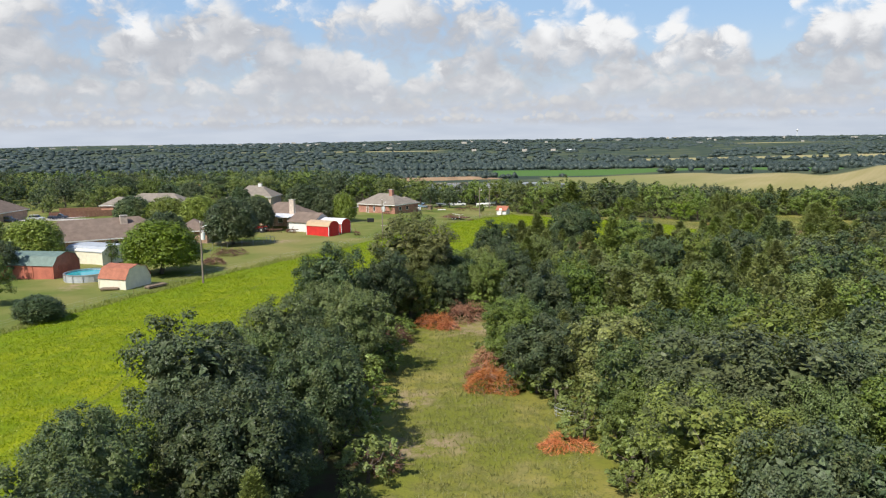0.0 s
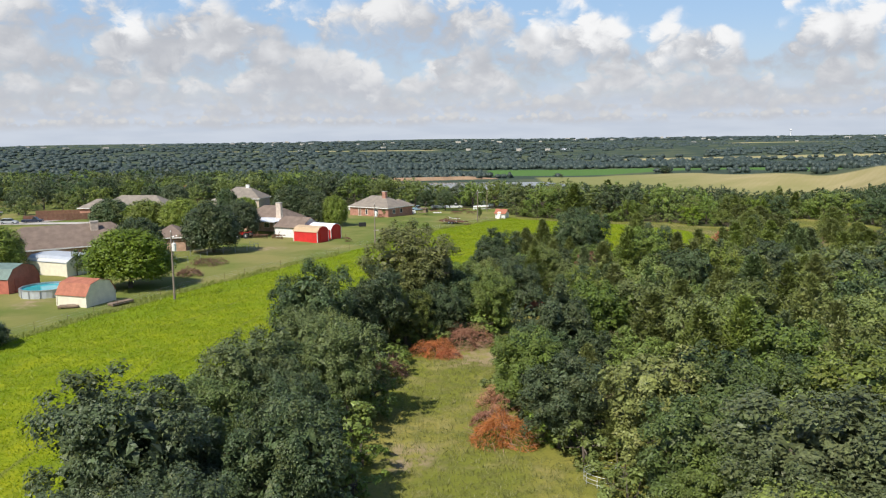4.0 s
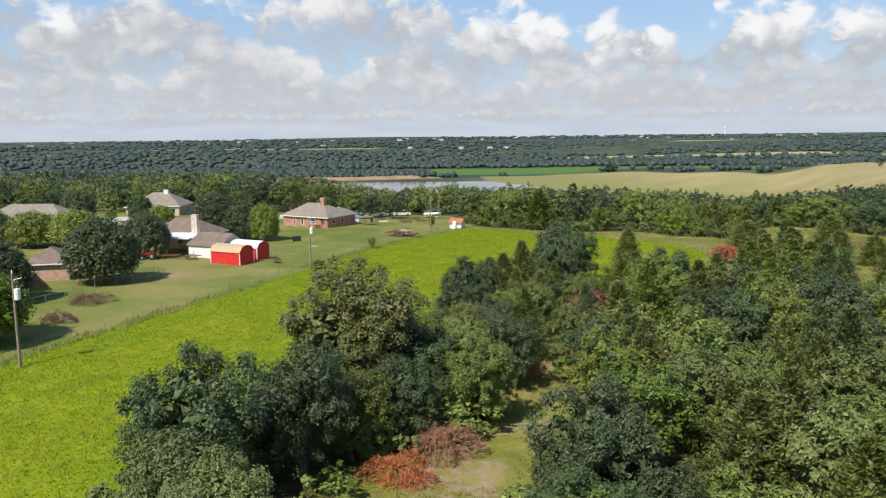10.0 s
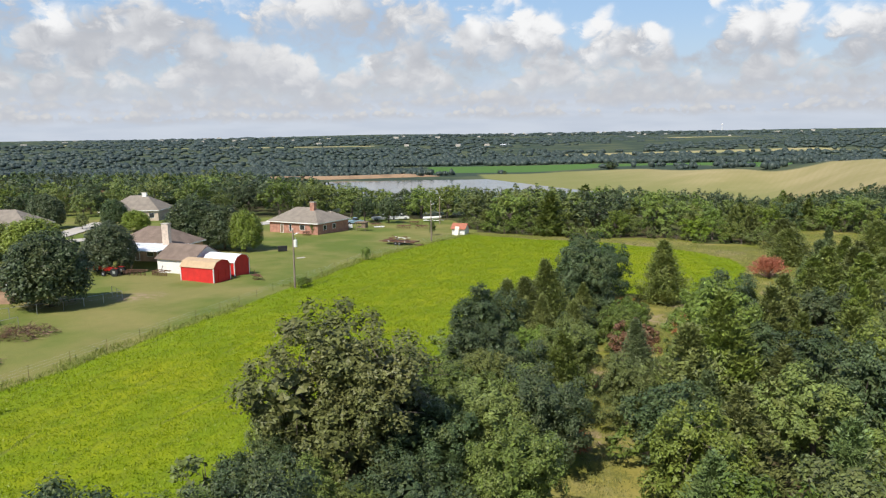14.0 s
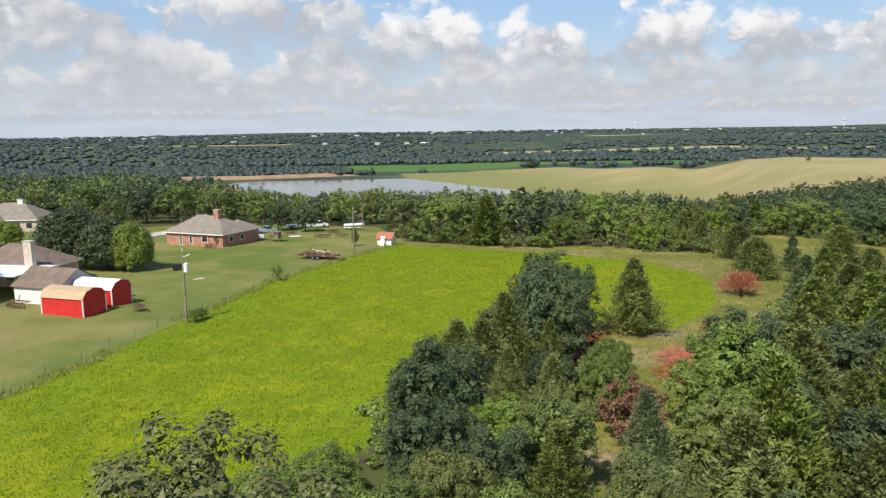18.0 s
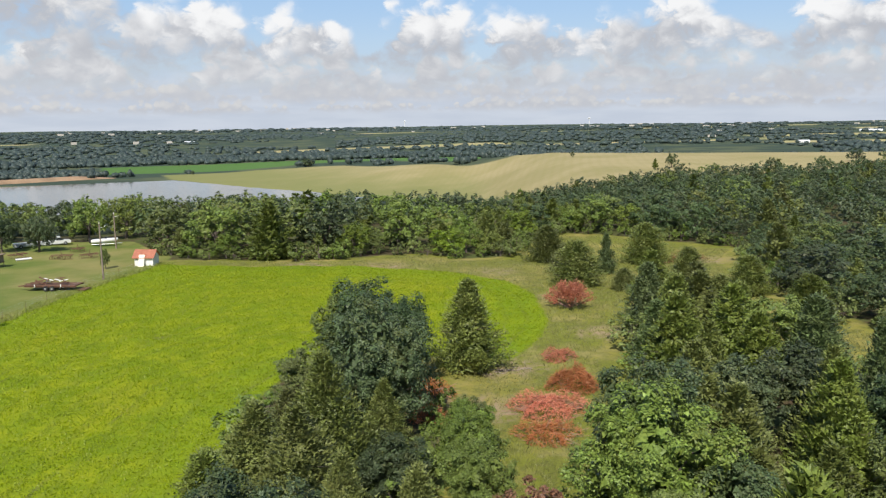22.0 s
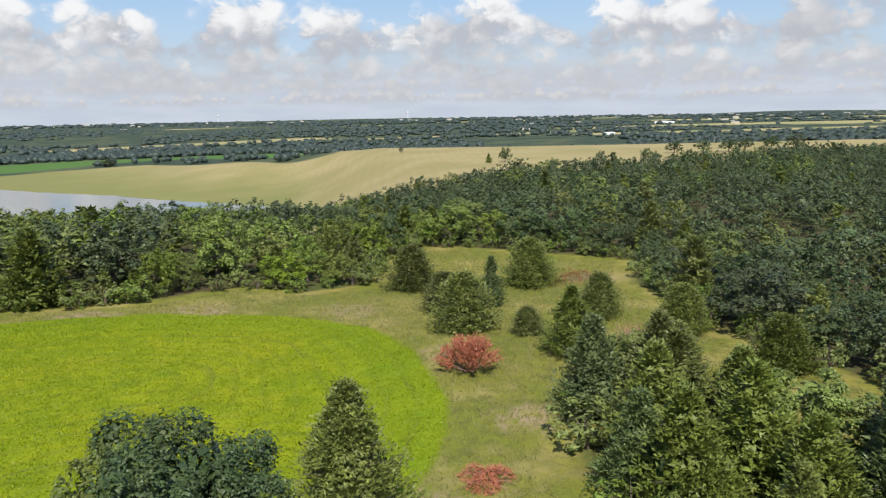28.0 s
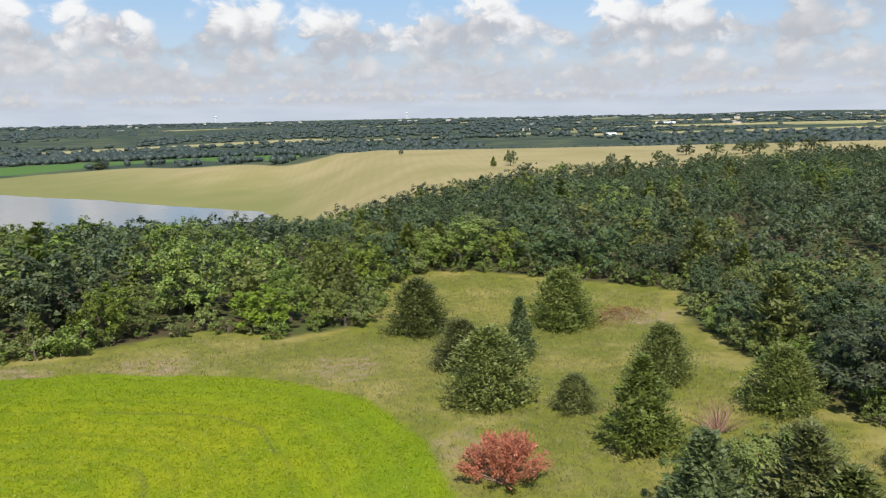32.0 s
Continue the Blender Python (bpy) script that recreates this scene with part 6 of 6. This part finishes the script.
def boat(x, y, turn, L, label):
    ob = thing("boat", pose(x, y, ground_z(x, y), 0, 0, turn), label, "boat")
    bm = bmesh.new()
    rows = []
    for t in np.linspace(0, 1, 8):
        w = 0.85 * (1 - max(0, t - 0.45) ** 2 * 3.0)
        xx = -L / 2 + L * t
        rows.append([bm.verts.new(p) for p in ((xx, 0, 0.55 + 0.35 * t * t), (xx, w * 0.8, 0.75 + 0.3 * t * t), (xx, w, 1.35 + 0.25 * t), (xx, 0, 1.32 + 0.25 * t), (xx, -w, 1.35 + 0.25 * t), (xx, -w * 0.8, 0.75 + 0.3 * t * t))])
    for a, b in zip(rows, rows[1:]):
        for i in range(6):
            bm.faces.new((a[i], a[(i + 1) % 6], b[(i + 1) % 6], b[i]))
    bm.faces.new(rows[0][::-1])
    bm.faces.new(rows[-1])
    bmesh.ops.recalc_face_normals(bm, faces=bm.faces)
    part("hull", bm, WHITE, ob, smooth=True)
    part("windshield", prism([(-0.7, 1.42), (0.7, 1.42), (0.55, 1.9), (-0.55, 1.9)], 0.2, 0.3), GLASS, ob)
    part("engine", boxed(((-L / 2 - 0.45, -0.2, 0.7), (-L / 2, 0.2, 1.7)), bevel=0.06), BLACK, ob)
    tr = tube_part("boat_trailer", [((-L / 2, -0.6, 0.45), (L * 0.35, -0.6, 0.45), 0.05, 0.05), ((-L / 2, 0.6, 0.45), (L * 0.35, 0.6, 0.45), 0.05, 0.05), ((L * 0.35, -0.6, 0.45), (L * 0.65, 0, 0.45), 0.05, 0.05), ((L * 0.35, 0.6, 0.45), (L * 0.65, 0, 0.45), 0.05, 0.05)], STEEL, ob)
    for wy in (-0.95, 0.95):
        t = tube_part("wheel", [((-L * 0.15, wy - 0.1, 0.33), (-L * 0.15, wy + 0.1, 0.33), 0.33, 0.33)], BLACK, tr, n=10)
    return ob


boat(12.4, 246.0, -12, 5.0, "white motor boat on a trailer beside the wood")


def flatbed(x, y, turn, L):
    ob = thing("flatbed_trailer", pose(x, y, ground_z(x, y), 0, 0, turn), "long rusty flatbed trailer heaped with scrap on the lawn", "trailer")
    part("deck", boxed(((-L / 2, -1.1, 0.72), (L / 2, 1.1, 0.84))), RUST, ob)
    for s in (-1.06, 1.0):
        part("side_rail", boxed(((-L / 2, s, 0.56), (L / 2, s + 0.08, 0.718))), RUST, ob)
    for wx in (-0.6, 0.35):
        for wy in (-1.2, 1.2):
            wheel(ob, wx, wy, 0.38)
    tube_part("drawbar", [((-L / 2, 0.6, 0.7), (-L / 2 - 1.5, 0, 0.5), 0.06, 0.06), ((-L / 2, -0.6, 0.7), (-L / 2 - 1.5, 0, 0.5), 0.06, 0.06)], RUST, ob)
    for k in (-0.3, 0.2):
        part("strap", boxed(((k * L, -1.13, 0.6), (k * L + 0.12, -1.105, 1.0))), WHITE, ob)
    part("ramp", boxed(((L / 2, -1.0, 0.1), (L / 2 + 1.2, 1.0, 0.18))), RUST, ob)
    rng = random.Random(8)
    scrap = thing("scrap_heap", pose(x, y, ground_z(x, y) + 0.84, 0, 0, turn), "scrap iron and beams piled on the trailer", "scrap")
    for i in range(16):
        l = rng.uniform(0.8, 2.6)
        b = part("beam", boxed(((-l / 2, -0.07, -0.05), (l / 2, 0.07, 0.05))), RUST if i % 4 else WHITE, scrap)
        b.matrix_basis = pose(rng.uniform(-2.6, 2.0), rng.uniform(-0.8, 0.8), 0.12 + rng.uniform(0, 0.75), rng.uniform(-10, 10), rng.uniform(-14, 14), rng.uniform(-40, 40))


flatbed(2.6, 198.0, -30, 7.6)


def farm_implement(x, y, turn, L, label, seed):
    """A harrow: a frame of bars with a row of discs."""
    rng = random.Random(seed)
    ob = thing("farm_implement", pose(x, y, ground_z(x, y), 0, 0, turn), label, "implement", "farm implements")
    tube_part("toolbar", [((-L / 2, k, 0.75), (L / 2, k, 0.75), 0.07, 0.07) for k in (-0.6, 0.6)] + [((k * L / 4, -0.6, 0.75), (k * L / 4, 0.6, 0.75), 0.05, 0.05) for k in (-2, -1, 0, 1, 2)], RUST, ob)
    for i in range(9):
        px = -L / 2 + L * i / 8
        tube_part("disc", [((px - 0.03, -0.5, 0.33), (px + 0.03, -0.42, 0.33), 0.33, 0.3)], RUST, ob, n=10)
    tube_part("hitch", [((-0.4, -0.6, 0.75), (0, -1.9, 0.6), 0.06, 0.06), ((0.4, -0.6, 0.75), (0, -1.9, 0.6), 0.06, 0.06)], RUST, ob)
    tube_part("mast", [((0, 0, 0.75), (rng.uniform(-0.3, 0.3), 0.2, 1.6), 0.05, 0.05)], RUST, ob)


farm_implement(4.2, 230.0, -20, 3.6, "rusty disc harrow standing in the grass", 1)
farm_implement(8.6, 229.0, 10, 3.0, "rusty cultivator standing in the grass", 2)
farm_implement(7.2, 239.0, 5, 2.4, "small rusty implement near the boats", 3)
farm_implement(-3.0, 236.0, 30, 3.0, "rusty implement among pale boards", 4)
farm_implement(-42.0, 164.2, -15, 5.2, "dark disc harrow standing beside the carport", 5)
farm_implement(-37.0, 163.2, -30, 3.0, "low rusty mower beside the garage wall", 6)
farm_implement(-19.0, 218.0, 10, 1.6, "small rusty plough by the brick house", 7)
farm_implement(-21.0, 157.5, 40, 1.1, "small dark implement on the lawn beside the sheds", 8)


def tractor(x, y, turn):
    ob = thing("tractor", pose(x, y, ground_z(x, y), 0, 0, turn), "old dark red tractor beside the carport", "tractor")
    part("hood", boxed(((0.1, -0.35, 0.8), (1.9, 0.35, 1.45)), bevel=0.06), PAINT["red"], ob)
    part("seat", boxed(((-0.9, -0.3, 1.1), (-0.4, 0.3, 1.2)), bevel=0.03), BLACK, ob)
    part("fender", boxed(((-1.3, -1.0, 1.35), (-0.2, -0.65, 1.42)), ((-1.3, 0.65, 1.35), (-0.2, 1.0, 1.42))), PAINT["red"], ob)
    tube_part("exhaust", [((1.2, 0.2, 1.45), (1.2, 0.2, 2.2), 0.04, 0.04)], RUST, ob)
    for wx, wy, r in ((-0.7, -0.85, 0.72), (-0.7, 0.85, 0.72), (1.5, -0.7, 0.4), (1.5, 0.7, 0.4)):
        wheel(ob, wx, wy, r, 0.34)


tractor(-44.6, 163.8, 160)


def stand(x, y, turn, label):
    """A raised wooden box on legs with a flat roof."""
    ob = thing("wooden_stand", pose(x, y, ground_z(x, y), 0, 0, turn), label, "stand")
    part("floor", boxed(((-1.3, -1.0, 0.8), (1.3, 1.0, 0.92))), WOOD, ob)
    part("roof", boxed(((-1.5, -1.2, 2.1), (1.5, 1.2, 2.2))), WOOD, ob)
    part("cabin", boxed(((0.2, -0.9, 0.925), (1.2, 0.9, 2.095))), WOOD, ob)
    for px in (-1.2, 1.1):
        for py in (-0.9, 0.8):
            part("leg", boxed(((px, py, -0.3), (px + 0.1, py + 0.1, 0.8))), WOOD, ob)
            part("post", boxed(((px, py, 0.92), (px + 0.1, py + 0.1, 2.1))), WOOD, ob)


stand(-6.2, 226.0, -20, "weathered wooden stand with a flat roof on the lawn")


def crate(name, x, y, turn, size, mat, label, category):
    ob = thing(name, pose(x, y, ground_z(x, y), 0, 0, turn), label, category)
    w, d, h = size
    part("body", boxed(((-w / 2, -d / 2, 0.1), (w / 2, d / 2, h)), bevel=0.04), mat, ob)
    for px in (-w / 2 + 0.05, w / 2 - 0.15):
        for py in (-d / 2 + 0.05, d / 2 - 0.15):
            part("foot", boxed(((px, py, -0.05), (px + 0.1, py + 0.1, 0.1))), RUST, ob)


crate("smoker", -21.0, 190.0, 10, (1.8, 0.8, 1.1), BLACK, "black barrel smoker on the lawn", "smoker")
crate("pallet", -16.4, 180.0, 30, (1.6, 0.8, 0.12), CONCRETE, "pale boards lying on the lawn", "boards")
crate("utility_box", -24.5, 167.8, 20, (0.8, 0.8, 1.0), GREY_METAL, "grey metal box behind the white-roofed shed", "box")
crate("pallet", -2.0, 233.0, 10, (2.6, 1.0, 0.3), WHITE, "pale boards stacked near the brick house", "boards")
crate("chest_freezer", -9.5, 231.5, 15, (1.4, 0.7, 1.0), WHITE, "white chest standing behind the brick house", "chest")
crate("utility_box", -10.4, 234.5, 40, (1.0, 0.8, 0.8), CREAM, "pale box standing behind the brick house", "box")
crate("pallet", -47.0, 86.5, 10, (2.4, 1.0, 0.35), WOOD, "weathered boards stacked beside the cream shed", "boards")
crate("pallet", -41.4, 88.8, 60, (3.2, 1.0, 0.4), WOOD, "scrap boards in the weeds beside the cream shed", "boards")


def fallen_branches(x, y, label, seed):
    rng = np.random.default_rng(seed)
    ob = thing("fallen_branches", pose(x, y, ground_z(x, y)), label, "dead wood")
    pieces = []
    for i in range(22):
        p = np.array([rng.uniform(-2.6, 2.0), rng.normal(0, 0.45), 0.1])
        d = rng.normal(0, 1, 3) * (1.3, 0.5, 0.12)
        pieces.append((p, p + d, 0.035, 0.01))
    tagged(tube_part("tangle", pieces, BARE_WOOD, ob, n=4), kind="stuff")


BARE_WOOD = material("bleached_wood", (0.30, 0.25, 0.20), 0.9, spread=0.25)
fallen_branches(40.6, 135.6, "bleached fallen branches in dry grass beside the cedar", 5)
fallen_branches(9.6, 74.0, "bleached fallen branches on the trail", 6)

# ---- distance ----
for key, x, y, H, wide in (("oak_mid", 273, 946, 9.5, 1.9), ("oak_mid", 151, 990, 5.5, 1.0), ("oak_mid", 335, 522, 4.2, 1.0), ("oak_mid", 308, 396, 8.0, 1.1), ("oak_mid", 338, 356, 6.0, 1.1), ("cedar_mid", 300, 400, 5.0, 1.2), ("oak_mid", 372, 352, 6.0, 1.2), ("oak_mid", 356, 336, 5.5, 1.4), ("oak_mid", 250, 330, 7.5, 1.2), ("elm_mid", 262, 322, 7.0, 1.3), ("oak_mid", 430, 372, 7.5, 1.6), ("oak_mid", 446, 362, 7.5, 1.6), ("oak_mid", 458, 352, 8.0, 1.6), ("oak_mid", 474, 350, 8.5, 1.6), ("oak_mid", 500, 346, 8.5, 1.6), ("oak_mid", 520, 340, 9.0, 1.6)):
    plant(key, x, y, H, wide)


def embankment():
    """The low earth bank behind the lake."""
    xs = np.linspace(-420, 70, 50)
    vs, fs = [], []
    for i, x in enumerate(xs):
        y = 985 + 0.05 * (x + 80) + 6 * math.sin(x * 0.03) - 0.12 * min(0, x + 60)
        z = ground_z(x, y)
        e = min(1.0, (x + 420) / 60, (70 - x) / 40)
        for dy, dz in ((-14, -0.6), (-5, 3.6 * e), (2, 3.6 * e), (14, -0.6)):
            vs.append((x, y + dy, z + dz))
        if i:
            for k in range(3):
                fs.append((4 * i - 4 + k, 4 * i + k, 4 * i + k + 1, 4 * i - 3 + k))
    tagged(new("embankment", np_mesh("embankment", vs, [f[::-1] for f in fs], EARTH)), "bare brown earth bank behind the lake", "embankment", kind="structure")


embankment()


def far_barn(x, y, turn, L, D, h, label, roof, name="barn"):
    ob = thing(name, pose(x, y, ground_z(x, y) - 0.5, 0, 0, turn), label, "barn")
    part("wall", prism([(0, -2), (D, -2), (D, h), (D / 2, h + D * 0.18), (0, h)], 0, L), WHITE, ob)
    part("roof", shell([(-0.5, h), (D / 2, h + D * 0.18 + 0.3), (D + 0.5, h)], -0.5, L + 0.5, 0.25), roof, ob)


far_barn(2210, 1600, -52, 62, 16, 5.0, "long white barn on the far pasture", WHITE_METAL)
far_barn(345, 2280, 0, 26, 12, 5.5, "white farmhouse on the far pasture", WHITE_METAL, "farmhouse")
far_barn(1420, 1190, -40, 22, 10, 4.0, "white farm building among far trees", WHITE_METAL)


def water_tower(x, y, H):
    ob = thing("water_tower", pose(x, y, ground_z(x, y)), "pale water tower on the horizon", "water tower")
    tube_part("stem", [((0, 0, -2), (0, 0, H - 7), 2.2, 1.6)], WHITE, ob, n=10)
    v, f = blob_np(np.random.default_rng(1), np.array([0, 0, H - 4]), np.array([6.5, 6.5, 4.2]), 0.0, 6, 12)
    p = new("tank", np_mesh("tank", v, f, WHITE))
    p.parent = ob


water_tower(2780, 3650, 44)
water_tower(1870, 4190, 42)


def far_town():
    """Roofs too far to count, scattered along the skyline."""
    rng = np.random.default_rng(12)
    bm_v, bm_f, k = [], [], 0
    for i in range(110):
        a = rng.uniform(-0.55, 1.2)
        r = rng.uniform(3600, 4750) if i % 5 else rng.uniform(2200, 3600)
        x, y = math.sin(a) * r, math.cos(a) * r
        z = ground_z(x, y)
        w, d, h = rng.uniform(5, 14), rng.uniform(5, 9), rng.uniform(3.5, 5.5) + r / 1100
        c, s = math.cos(a), math.sin(a)
        pts = [(-w, -d, 0), (w, -d, 0), (w, d, 0), (-w, d, 0), (-w, -d, h), (w, -d, h), (w, d, h), (-w, d, h)]
        bm_v.append(np.array([(x + p * c + q * s, y - p * s + q * c, z + t) for p, q, t in pts]))
        bm_f.append(np.array([(0, 1, 5, 4), (1, 2, 6, 5), (2, 3, 7, 6), (3, 0, 4, 7), (4, 5, 6, 7)]) + k)
        k += 8
    tagged(new("far_town", np_mesh("far_town", np.concatenate(bm_v), np.concatenate(bm_f), CONCRETE)), "pale roofs of farms and a town along the skyline", "town", kind="stuff")


far_town()
